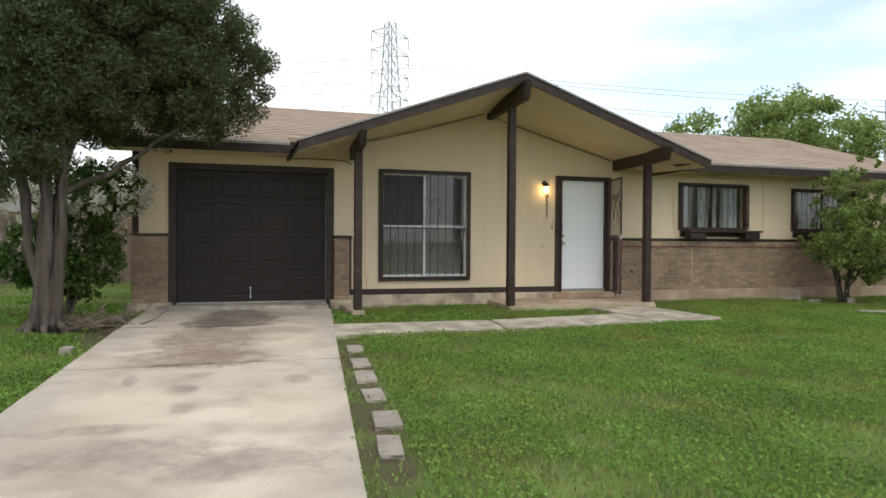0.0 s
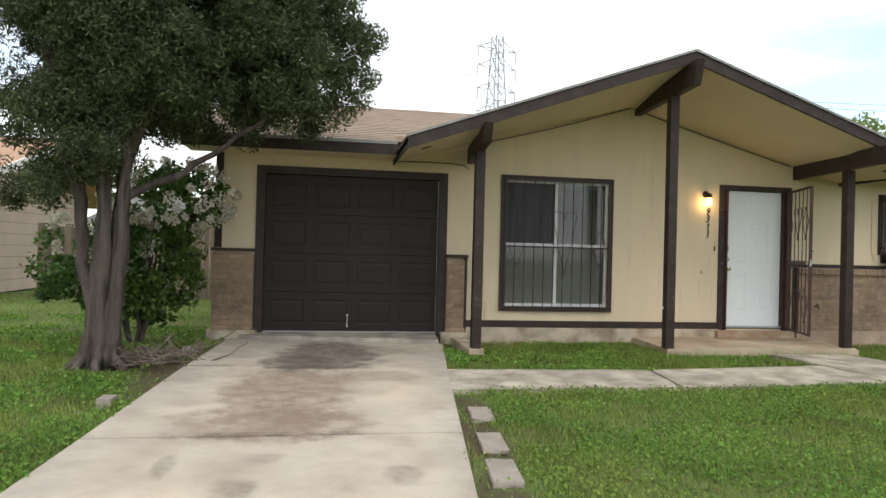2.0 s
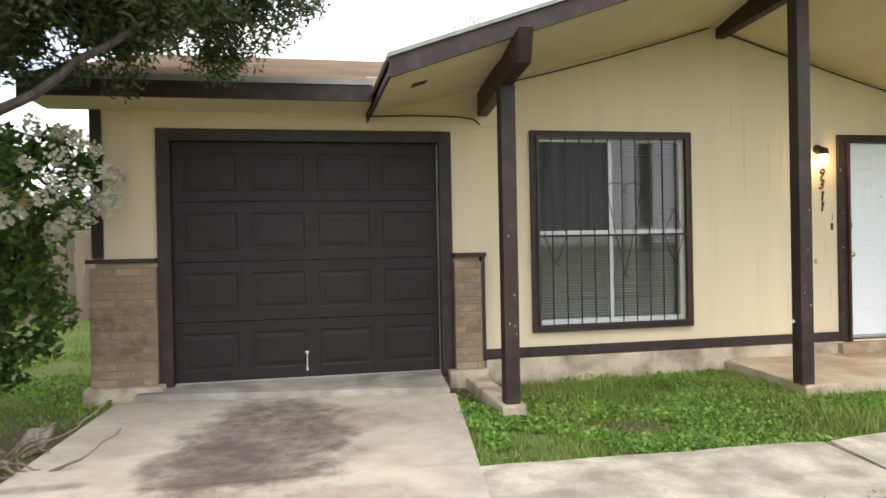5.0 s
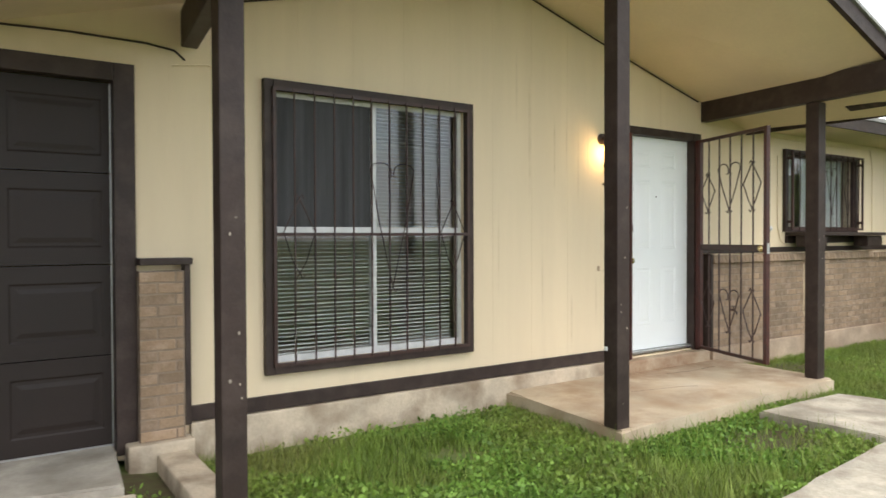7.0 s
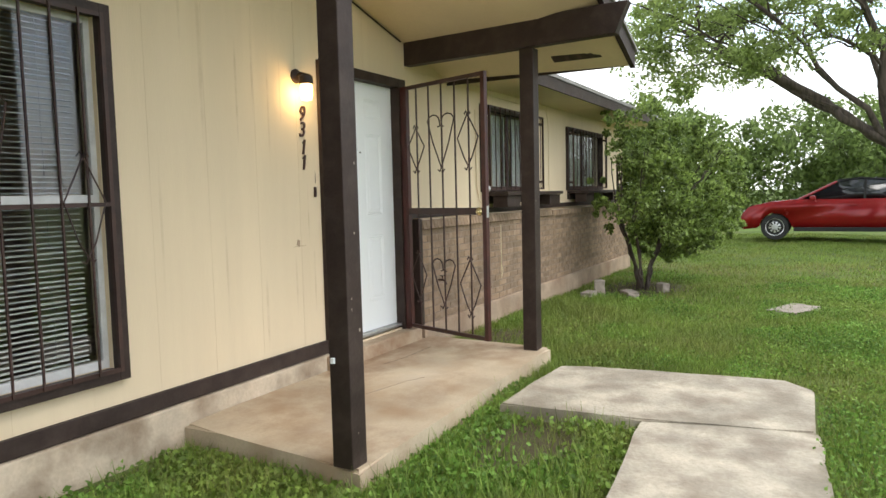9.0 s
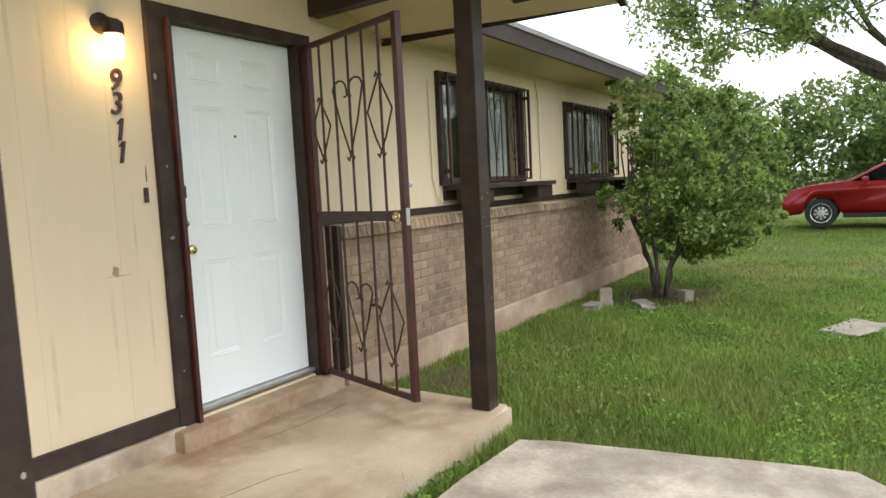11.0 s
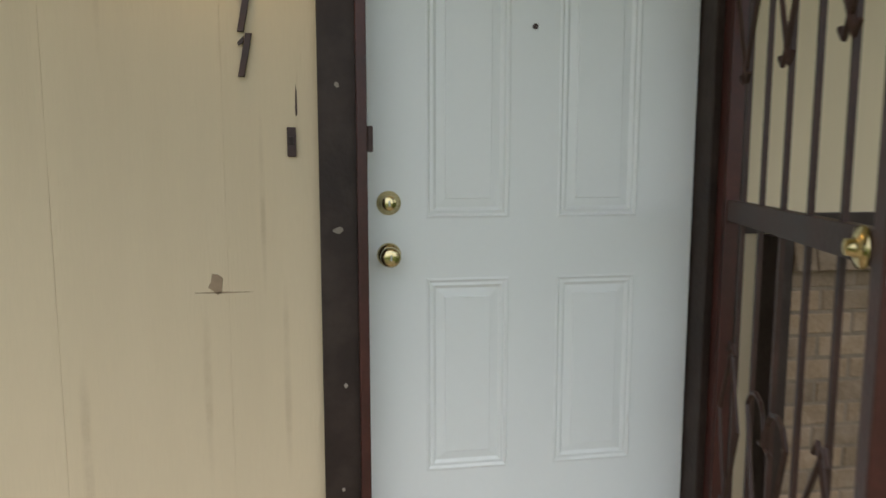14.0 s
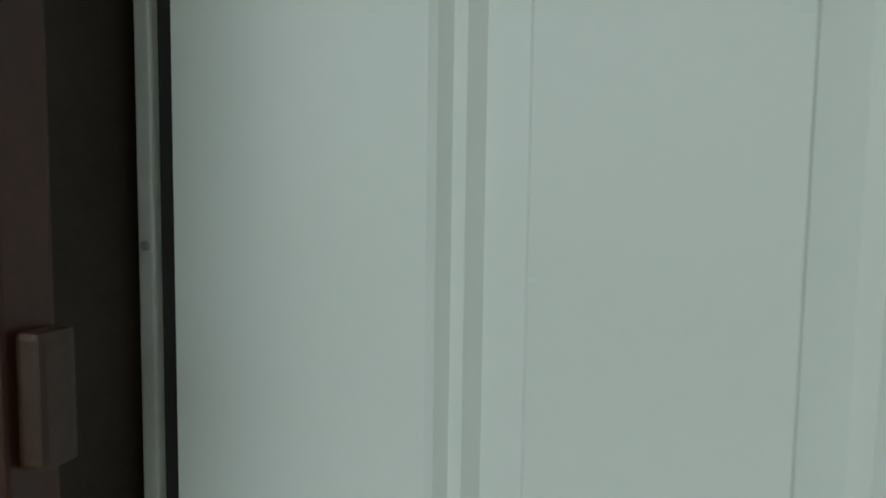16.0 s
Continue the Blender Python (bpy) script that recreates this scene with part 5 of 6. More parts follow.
def shrub():
    root = thing("flowering_shrub", (-2.72, -0.45, 0), "dark green shrub with small cream blossoms beside the tree", "shrub")
    bm = bmesh.new()
    rnd = random.Random(8)
    for k in range(14):
        a = rnd.uniform(0, 6.28)
        bm = bmesh.new()
        limb(bm, [(0.06 * math.cos(a), 0.06 * math.sin(a), -0.04), (0.3 * math.cos(a), 0.3 * math.sin(a), 0.7), (0.6 * math.cos(a), 0.5 * math.sin(a), 1.5)], 0.022, 0.006, 5, k, 0.02)
        part("stem", bm, BARK, root)
    cl = lobed(21, [(0.05, 0, 0.95, 0.72, 0.6, 0.72), (0.40, 0, 1.75, 0.72, 0.5, 0.42), (-0.75, 0.1, 0.85, 0.45, 0.4, 0.5)], 150, 0.10, 0.22, 0.5)
    pts = clump_points(22, cl, 90, 1.0)
    part_mesh("crown", quads_mesh("crown", leaf_quads(pts, 23, 0.085, 0.045), 4), SHRUBLEAF, root)
    fl = clump_points(25, lobed(24, [(0.40, -0.1, 1.80, 0.80, 0.58, 0.44), (-0.3, -0.25, 1.3, 0.6, 0.45, 0.4)], 110, 0.05, 0.11, 0.97), 50, 1.0)
    part_mesh("blossom", quads_mesh("blossom", leaf_quads(fl, 26, 0.042, 0.036), 4), BLOSSOM, root, "cream blossom clusters")
    return root


shrub()


def round_bush():
    root = thing("yard_bush", (11.2, -1.0, -0.09), "loose green bush with several thin stems before the brick wall", "bush")
    bm = bmesh.new()
    rnd = random.Random(18)
    for k in range(12):
        a = rnd.uniform(0, 6.28)
        r = rnd.uniform(0.5, 1.0)
        bm = bmesh.new()
        limb(bm, [(0.05 * math.cos(a), 0.05 * math.sin(a), -0.04), (0.12 * math.cos(a), 0.12 * math.sin(a), 0.35), (0.5 * r * math.cos(a), 0.5 * r * math.sin(a), 1.0), (r * math.cos(a) + 0.15, r * math.sin(a) - 0.25, 1.9)], 0.026, 0.006, 6, k, 0.02)
        part("stem", bm, BARK, root)
    cl = lobed(31, [(0.2, -0.35, 1.35, 1.0, 0.95, 0.75), (0.05, -0.1, 2.05, 0.60, 0.6, 0.72), (0.5, -0.75, 1.10, 0.75, 0.75, 0.5), (0.4, -0.5, 1.8, 0.6, 0.6, 0.5), (-0.35, -0.2, 1.05, 0.7, 0.7, 0.45), (0.1, -0.3, 0.75, 0.65, 0.65, 0.28)], 470, 0.05, 0.18, 0.40)
    cl += lobed(35, [(0.2, -0.35, 1.4, 1.2, 1.15, 0.95), (0.05, -0.1, 2.15, 0.72, 0.7, 0.85)], 170, 0.03, 0.09, 0.92)
    cl = [c for c in cl if noise.noise((c[0] * 2.2, c[1] * 2.2, c[2] * 2.2)) > -0.06]
    pts = clump_points(32, cl, 80, 1.0)
    part_mesh("crown", quads_mesh("crown", leaf_quads(pts, 33, 0.070, 0.034), 4), BUSHLEAF, root)
    return root


round_bush()


def broad_tree(name, x, y, label, trunk_h, r_trunk, lobes, clumps, per, leaf, mat, seed, lean=(0, 0), category="tree", r0=0.35, r1=0.9, density=-0.2):
    root = thing(name, (x, y, gz(y)), label, category)
    bm = bmesh.new()
    top = Vector((lean[0], lean[1], trunk_h))
    limb(bm, [(0, 0, -0.1), (lean[0] * 0.3, lean[1] * 0.3, trunk_h * 0.5), top], r_trunk, r_trunk * 0.7, 10, seed, r_trunk * 0.1)
    for f in bm.faces:
        f.smooth = True
    part("trunk", bm, BARK, root)
    rnd = random.Random(seed)
    for l in lobes:
        end = Vector((l[0], l[1], l[2] + 0.2 * l[5]))
        mid = top.lerp(end, 0.5) + Vector((rnd.uniform(-0.5, 0.5), rnd.uniform(-0.5, 0.5), rnd.uniform(-0.2, 0.7)))
        thick = r_trunk * rnd.uniform(0.26, 0.42)
        bm = bmesh.new()
        limb(bm, [top * 0.96, mid, end], thick, thick * 0.3, 7, seed + int(l[0] * 7), 0.14)
        for f in bm.faces:
            f.smooth = True
        bough = part("limb", bm, BARK, root)
        for q in range(7):
            bm = bmesh.new()
            fork = top.lerp(mid, 0.6) if q == 0 else mid.lerp(end, q / 7)
            tip = Vector((l[0] + rnd.uniform(-0.8, 0.8) * l[3], l[1] + rnd.uniform(-0.8, 0.8) * l[4], l[2] + rnd.uniform(-0.6, 0.7) * l[5]))
            bend = fork.lerp(tip, 0.5) + Vector((rnd.uniform(-0.3, 0.3), rnd.uniform(-0.3, 0.3), rnd.uniform(-0.1, 0.4)))
            limb(bm, [fork, bend, tip], thick * 0.35, 0.010, 5, seed + q, 0.08)
            part("branch", bm, BARK, bough)
    cl = lobed(seed + 1, lobes, clumps, r0, r1, 0.35)
    cl = [c for c in cl if noise.noise((c[0] * 0.6 + seed, c[1] * 0.6, c[2] * 0.6)) > density]
    pts = clump_points(seed + 2, cl, per, 0.75)
    part_mesh("crown", quads_mesh("crown", leaf_quads(pts, seed + 3, leaf, leaf * 0.45), 4), mat, root)
    return root


broad_tree("live_oak", 19.4, -5.15, "large spreading oak with a thick forked trunk over the lawn", 2.2, 0.29,
           [(-1.2, 5.2, 5.0, 1.8, 1.4, 1.2), (-1.5, 3.8, 5.8, 2.6, 2.2, 1.4), (0.5, 0.8, 6.8, 3.0, 3.0, 1.8), (-1.0, -3.2, 5.8, 2.6, 2.6, 1.6), (-2.2, 1.4, 6.2, 2.0, 2.4, 1.3), (1.2, 4.6, 4.9, 1.8, 1.6, 0.9), (-1.6, 4.4, 4.3, 1.8, 1.6, 0.9), (-0.8, 2.2, 4.7, 1.7, 1.7, 1.0)],
           420, 190, 0.13, TREELEAF, 41, (0.1, 0.5), r0=0.25, r1=0.65, density=-0.12)
broad_tree("yard_tree", 22.5, 12.0, "bright green broadleaf tree standing behind the house", 2.5, 0.25,
           [(0, 0, 5.6, 2.6, 2.4, 1.9), (-2.6, 0.8, 4.8, 1.4, 1.4, 1.2), (3.2, 0.5, 5.2, 2.4, 1.8, 1.7), (6.3, -1.0, 4.0, 1.9, 1.6, 1.4), (-4.4, 0.6, 5.0, 1.6, 1.4, 1.2)], 270, 170, 0.20, TREELEAF, 61)
# wood along the next lots
rnd = random.Random(77)
for i, (x, y, s) in enumerate(((31, 10, 1.0), (33, 3.5, 1.1), (35, -3, 1.0), (34, -9.5, 1.15), (33, -16, 1.0), (42, 14, 1.3), (44, 5, 1.35), (45, -6, 1.3), (44, -17, 1.3), (30, 17, 1.0), (28, -22, 1.0))):
    broad_tree("street_tree", x, y, "leafy green tree in the row beyond the parked car", 1.6 * s, 0.22,
               [(0, 0, 3.2 * s, 2.6, 3.2, 1.8), (-0.5, 2.2, 1.5 * s, 2.2, 2.4, 1.4), (-0.6, -2.2, 1.7 * s, 2.2, 2.4, 1.5)], 130, 90, 0.28, FARLEAF, 100 + 7 * i, r0=0.5, r1=1.1, density=-0.5)
for o in bpy.data.objects:
    if o.name.startswith("street_tree"):
        o["group"] = "street trees"


# ---- grass ----
def inside(px, py, poly):
    c = np.zeros(len(px), bool)
    n = len(poly)
    for i in range(n):
        (x0, y0), (x1, y1) = poly[i], poly[(i + 1) % n]
        t = ((y0 > py) != (y1 > py)) & (px < (x1 - x0) * (py - y0) / (y1 - y0 + 1e-12) + x0)
        c ^= t
    return c


STEPS = [(0.82, -4.18, 0.18, 0.40, -7), (0.73, -4.93, 0.17, 0.44, -6), (0.66, -5.51, 0.18, 0.44, -7), (0.59, -6.20, 0.17, 0.41, -5), (0.535, -6.89, 0.19, 0.42, -9), (0.42, -7.46, 0.15, 0.42, -10)]
BARE = [(-1.95, -2.8, 0.25, 1.0), (0.80, -3.85, 0.20, 0.45), (0.70, -4.8, 0.20, 0.6), (0.58, -5.8, 0.20, 0.6), (0.46, -6.8, 0.20, 0.6), (0.34, -7.7, 0.22, 0.6), (0.20, -8.6, 0.16, 0.5), (-2.1, -1.6, 0.75, 1.1), (11.2, -1.0, 0.8, 0.7), (1.2, -0.4, 0.2, 0.45), (2.15, -1.75, 0.40, 0.28), (2.9, -0.9, 0.2, 0.2), (2.8, -0.15, 1.2, 0.10), (4.8, -1.80, 0.50, 0.32), (7.4, -0.5, 0.5, 0.35)]


def blades(count, x0, x1, y0, y1, height, width, seed, tall=0.0):
    r = np.random.RandomState(seed)
    x, y = r.uniform(x0, x1, count), r.uniform(y0, y1, count)
    keep = np.ones(count, bool)
    l, rr = -1.66 + 0.070 * (y + 0.7), 1.10 + 0.1276 * (y + 0.5)
    keep &= ~((x > l - 0.01) & (x < rr + 0.01) & (y < 0.1))
    for poly in ([(0.70, -3.43), (5.54, -3.24), (6.44, -3.22), (6.62, -3.02), (6.30, -1.48), (5.20, -1.46), (5.25, -2.31), (3.02, -2.54), (0.78, -2.48)],
                 [(3.85, -1.38), (6.69, -1.29), (6.72, 0.1), (3.97, 0.1)], [(1.30, -1.35), (1.51, -1.35), (1.56, 0), (1.1, 0)]):
        keep &= ~inside(x, y, poly)
    keep &= ~((x > -1.93) & (x < 14.0) & (y > -0.09))
    for sx, sy, w, d, a in STEPS:
        keep &= ~((abs(x - sx) < w / 2) & (abs(y - sy) < d / 2))
    for bx, by, bw, bd in BARE:
        q = ((x - bx) / bw) ** 2 + ((y - by) / bd) ** 2
        keep &= (q > 1) | (r.uniform(size=count) < 0.06 + 0.5 * q * q)
    x, y = x[keep], y[keep]
    # patchy growth
    patch = np.sin(x * 1.9 + 1.3 * np.sin(y * 1.3)) * np.sin(y * 2.3 + 0.9 * np.sin(x * 1.7)) * 0.5 + 0.5 * np.sin(x * 5.1 + y * 3.3) * np.sin(y * 6.3 - x * 2.2)
    h = height * r.uniform(0.5, 1.3, len(x)) * (1 + 0.35 * patch) * (1 + tall * np.clip(1.2 - np.abs(y + 0.7), 0, 1))
    z = np.where(y < -2, 0.028 * (y + 2), 0.0) - 0.04 - 0.045 * np.clip((y + 2.75) / 0.6, 0, 1) * np.clip((x - 1.0) / 0.4, 0, 1)
    a = r.uniform(0, 6.283, len(x))
    lean = h * r.uniform(0.2, 0.9, len(x))
    b = a + 1.57
    w = width * r.uniform(0.7, 1.3, len(x)) / 2
    p0 = np.stack([x - np.cos(b) * w, y - np.sin(b) * w, z], 1)
    p1 = np.stack([x + np.cos(b) * w, y + np.sin(b) * w, z], 1)
    p2 = np.stack([x + np.cos(a) * lean, y + np.sin(a) * lean, z + h], 1)
    return np.stack([p0, p1, p2], 1).reshape(-1, 3)


def grass(name, mat, label, *chunks):
    me = quads_mesh(name, np.concatenate(chunks), 3)
    tagged(part_mesh(name, me, mat), label, "grass", kind="stuff")


grass("grass", GRASS, "short patchy green lawn grass",
      blades(330000, -7, 13, -9.0, 0.0, 0.050, 0.009, 1), blades(120000, -11, 24, -15.0, 9.0, 0.055, 0.014, 2), blades(130000, 7, 24, -12.0, 2.0, 0.055, 0.014, 12), blades(90000, 3.8, 10, -4.2, -0.1, 0.055, 0.007, 3, 0.4),
      blades(50000, 1.5, 7.5, -2.6, -0.1, 0.06, 0.007, 9, 0.5),
      blades(3500, 3.3, 6.4, -2.35, -1.36, 0.13, 0.009, 21), blades(1500, 1.6, 3.9, -2.4, -0.2, 0.11, 0.009, 22), blades(2500, 6.7, 11.0, -3.4, -0.2, 0.10, 0.009, 23))
grass("dry_grass", DRYGRASS, "scattered straw-coloured dry grass", blades(120000, -7, 15, -10.0, 0.0, 0.040, 0.008, 4))


def weeds(count, x0, x1, y0, y1, seed, size, clumpy=0.0):
    pts = blades(count, x0, x1, y0, y1, 0.05, 0.001, seed)[2::3]
    if clumpy:
        x, y = pts[:, 0], pts[:, 1]
        lump = np.sin(x * 2.7 + 1.7 * np.sin(y * 2.1)) + np.sin(y * 3.1 + 1.1 * np.sin(x * 2.9)) + 0.7 * np.sin(x * 7.3 + y * 5.9)
        pts = pts[lump > clumpy]
    return leaf_quads(pts, seed + 1, size, size * 0.75, up=0.2)


me = quads_mesh("weeds", np.concatenate([weeds(46000, 1.0, 6.0, -2.55, -0.05, 50, 0.036, -0.9), weeds(210000, -6, 12, -9, -2.6, 52, 0.024, -1.1),
                                         weeds(70000, -8, -1.6, -8, 3, 54, 0.038, 0.1), weeds(18000, 6.6, 13, -4, -0.2, 56, 0.026, 0.5)]), 4)
tagged(part_mesh("weeds", me, CLOVER), "low broad-leaved green weeds in the lawn", "weeds", kind="stuff")


# ---- stones and yard litter ----
def rough_stone(bm, w, d, h, seed, lumps=0.12):
    rnd = random.Random(seed)
    bmesh.ops.create_cube(bm, size=1.0)
    bmesh.ops.subdivide_edges(bm, edges=bm.edges[:], cuts=2, use_grid_fill=True)
    for v in bm.verts:
        n = noise.noise((v.co.x * 2 + seed, v.co.y * 2, v.co.z * 2))
        v.co = Vector((v.co.x * w, v.co.y * d, (v.co.z + 0.5) * h)) * 1.0 + Vector((rnd.uniform(-1, 1) * w, rnd.uniform(-1, 1) * d, rnd.uniform(-1, 1) * h)) * lumps * 0.35 + Vector((n * w, n * d, 0)) * lumps
    bmesh.ops.bevel(bm, geom=bm.edges[:], offset=min(w, d, h) * 0.05, segments=1, affect="EDGES")


for i, (x, y, w, d, a) in enumerate(STEPS):
    bm = bmesh.new()
    rough_stone(bm, w, d, 0.06, i, 0.05)
    ob = part("stepping_stone", bm, STONE)
    ob.matrix_world = pose(x, y, gz(y) - 0.065, 0, 0, a)
    tagged(ob, "flat pale pinkish stepping stone sunk in the soil", "stepping stone", "stepping stones")
for i, (x, y, w, d, h, lab) in enumerate(((10.2, -0.52, 0.28, 0.14, 0.09, "grey rock at the foot of the bush"), (10.42, -0.60, 0.13, 0.13, 0.22, "upright pale rock beside the bush"),
                                          (10.50, -0.98, 0.32, 0.16, 0.08, "flat pale rock at the foot of the bush"), (11.05, -1.30, 0.14, 0.12, 0.13, "small pale block beside the bush"),
                                          (9.79, -2.96, 0.32, 0.62, 0.06, "flat grey rock lying in the lawn"), (-2.07, -3.76, 0.17, 0.11, 0.09, "pale concrete block lying in the grass"),
                                          (-1.95, -1.05, 0.3, 0.16, 0.05, "flat grey stone by the driveway edge"), (-4.7, -2.6, 0.18, 0.12, 0.07, "small pale stone lying in the grass"))):
    bm = bmesh.new()
    rough_stone(bm, w, d, h, 30 + i, 0.10)
    ob = part("rock", bm, STONE)
    ob.matrix_world = pose(x, y, lawn_z(x, y) - 0.015, 0, 0, 17 * i)
    tagged(ob, lab, "rock")


TWIG = material("dry_grey_twigs", (0.17, 0.13, 0.10), 0.9, vary=0.3, scale=9, fine=60, bump=0.3)


def twig_pile():
    root = thing("twig_pile", (-2.05, -1.95, -0.03), "heap of dry grey broken twigs under the tree", "twigs")
    rnd = random.Random(12)
    for k in range(60):
        bm = bmesh.new()
        a, r, l = rnd.uniform(0, 6.28), rnd.uniform(0, 0.50), rnd.uniform(0.15, 0.6)
        x, y = r * math.cos(a), r * math.sin(a) * 1.2
        b = rnd.uniform(0, 6.28)
        z = rnd.uniform(0.0, 0.10)
        limb(bm, [(x, y, z), (x + 0.5 * l * math.cos(b), y + 0.5 * l * math.sin(b), z + rnd.uniform(-0.01, 0.09)), (x + l * math.cos(b + 0.3), y + l * math.sin(b + 0.3), max(0.0, z + rnd.uniform(-0.08, 0.24)))], 0.010, 0.004, 5, k, 0.02)
        part("twig", bm, TWIG, root)


twig_pile()


# ---- parked car ----
CARRED = material("red_car_paint", (0.25, 0.008, 0.009), 0.25, metal=0.15, vary=0.05, scale=3, fine=50, bump=0.0)
CARGLASS = material("dark_car_glass", (0.015, 0.018, 0.02), 0.06, vary=0.1, scale=3, fine=50, bump=0.0)
RIM = material("silver_wheel", (0.62, 0.62, 0.62), 0.3, metal=0.7, vary=0.1, scale=9, fine=90, bump=0.0)
LENS = material("clear_lamp_lens", (0.7, 0.7, 0.68), 0.15, vary=0.1, scale=9, fine=90, bump=0.0)


def car_shell(bm, side, half, tuck, y_top=None):
    """Loft a side outline of (along, z) into a body that narrows towards the top."""
    n = len(side)
    rows = []
    for k in (-1.0, -0.9, 0.9, 1.0):
        rows.append([bm.verts.new((k * half * (1 - tuck * max(0.0, z - 0.75)), a, z + (0 if abs(k) < 1 else 0)) ) for a, z in side])
    for p, q in zip(rows, rows[1:]):
        for i in range(n):
            bm.faces.new((p[i], p[(i + 1) % n], q[(i + 1) % n], q[i]))
    bm.faces.new(rows[0][::-1])
    bm.faces.new(rows[-1])
    bmesh.ops.recalc_face_normals(bm, faces=bm.faces)
    bmesh.ops.bevel(bm, geom=[e for e in bm.edges if e.calc_face_angle(0) > 0.35], offset=0.035, segments=3, affect="EDGES")
    for f in bm.faces:
        f.smooth = True


def parked_car():
    root = thing("parked_car", (21.4, -3.55, -0.01), "parked shiny red sedan with dark windows", "car")
    bm = bmesh.new()
    arch = lambda c: [(c + 0.37 * math.cos(a), 0.31 + 0.37 * math.sin(a)) for a in (math.pi * k / 8 for k in range(9))]
    low = [(-2.38, 0.42), (-2.40, 0.70), (-2.33, 1.02), (-1.75, 1.05), (-0.9, 1.00), (0.6, 1.00), (0.95, 1.00), (1.6, 0.94), (2.02, 0.84), (2.20, 0.64), (2.18, 0.26)]
    bottom = arch(1.42) + arch(-1.42)
    car_shell(bm, low + bottom + [(-2.2, 0.28)], 0.91, 0.12)
    part("body", bm, CARRED, root)
    bm = bmesh.new()
    car_shell(bm, [(-2.2, 1.02), (-1.6, 1.31), (-1.0, 1.45), (-0.4, 1.49), (0.05, 1.44), (1.05, 0.98)], 0.86, 0.26)
    part("cabin", bm, CARGLASS, root, "dark glass cabin")
    bm = bmesh.new()
    car_shell(bm, [(-1.6, 1.33), (-1.0, 1.47), (-0.4, 1.51), (0.05, 1.45), (0.05, 1.435), (-0.4, 1.48), (-1.0, 1.44), (-1.55, 1.31)], 0.85, 0.26)
    part("roof", bm, TYRE, root, "black roof panel")
    for s in (-1, 1):
        for a0, z0, a1, z1 in ((-0.50, 0.99, -0.52, 1.46), (0.97, 0.96, 0.08, 1.42), (-2.1, 1.04, -1.55, 1.33)):
            bm = bmesh.new()
            wx = lambda z: s * (0.865 * (1 - 0.26 * max(0, z - 0.75)))
            tube(bm, [(wx(z0), a0, z0), (wx(z1), a1, z1)], 0.03, 6)
            part("pillar", bm, CARRED if a0 > 0.9 else TYRE, root)
        part("sill", boxed(s * 0.90 - 0.02, s * 0.90 + 0.02, -1.0, 1.0, 0.22, 0.32, bevel=0.008), TYRE, root, "black plastic sill")
        m = boxed(s * 0.98 - 0.08, s * 0.98 + 0.08, 0.52, 0.66, 0.98, 1.09, bevel=0.03)
        part("mirror", m, CARRED, root)
        part("headlight", boxed(s * 0.70 - 0.16, s * 0.70 + 0.16, 1.85, 2.15, 0.64, 0.75, bevel=0.03), LENS, root)
        for k in (-0.35, 0.55):
            part("door_handle", boxed(s * 0.90 - 0.015, s * 0.90 + 0.015, k, k + 0.16, 0.84, 0.87, bevel=0.005), CARRED, root)
    bm = bmesh.new()
    vs = [bm.verts.new(p) for p in ((-0.66, 0.15, 1.40), (0.66, 0.15, 1.40), (0.74, 0.90, 1.01), (-0.74, 0.90, 1.01))]
    bm.faces.new(vs)
    for v in vs:
        v.co.z += 0.012
    part("windscreen", bm, CARGLASS, root)
    for s in (-1, 1):
        for a in (1.42, -1.42):
            bm = bmesh.new()
            lathe(bm, [(0.20, -0.10), (0.31, -0.10), (0.325, -0.06), (0.325, 0.06), (0.31, 0.10), (0.20, 0.10)], 28, "x", (s * 0.80, a, 0.325))
            w = part("wheel", bm, TYRE, root)
            bm = bmesh.new()
            lathe(bm, [(0.001, s * 0.106), (0.06, s * 0.108), (0.19, s * 0.095), (0.215, s * 0.108), (0.215, 0.0), (0.001, 0.0)], 24, "x", (s * 0.80, a, 0.325))
            part("rim", bm, RIM, w)
            for k in range(9):
                bm = bmesh.new()
                box(bm, s * 0.895 - 0.003, s * 0.895 + 0.012 * s, -0.016, 0.016, 0.075, 0.175)
                bmesh.ops.transform(bm, matrix=Matrix.Translation((0, a, 0.325)) @ Matrix.Rotation(2 * math.pi * k / 9, 4, "X"), verts=bm.verts)
                part("spoke_gap", bm, TYRE, w)


parked_car()
bm = bmesh.new()
slab(bm, [(20.0, -30), (23.8, -30), (23.8, 6), (20.0, 6)], -0.12, 0.0)
structure("road", bm, ASPHALT, "dark grey drive under the parked car", "road")
for v in bpy.data.objects["road"].data.vertices:
    v.co.z += gz(v.co.y) - 0.006 + 0.004

# ---- neighbour's house ----
NSTONE = material("white_painted_stone", (0.44, 0.42, 0.35), 0.9, vary=0.15, scale=5, fine=60, bump=0.5, by_piece=0.2)
NSIDE = material("pinkish_tan_siding", (0.52, 0.40, 0.31), 0.8, vary=0.08, scale=1.5, fine=40, bump=0.1)
NROOF = material("orange_brown_shingles", (0.46, 0.285, 0.175), 0.95, vary=0.15, scale=3, fine=40, bump=0.3)
WHITE = material("white_trim_paint", (0.74, 0.72, 0.68), 0.7, vary=0.06, scale=3, fine=40, bump=0.1)
GREY = material("grey_box_paint", (0.40, 0.39, 0.37), 0.5, vary=0.1, scale=6, fine=60, bump=0.05)
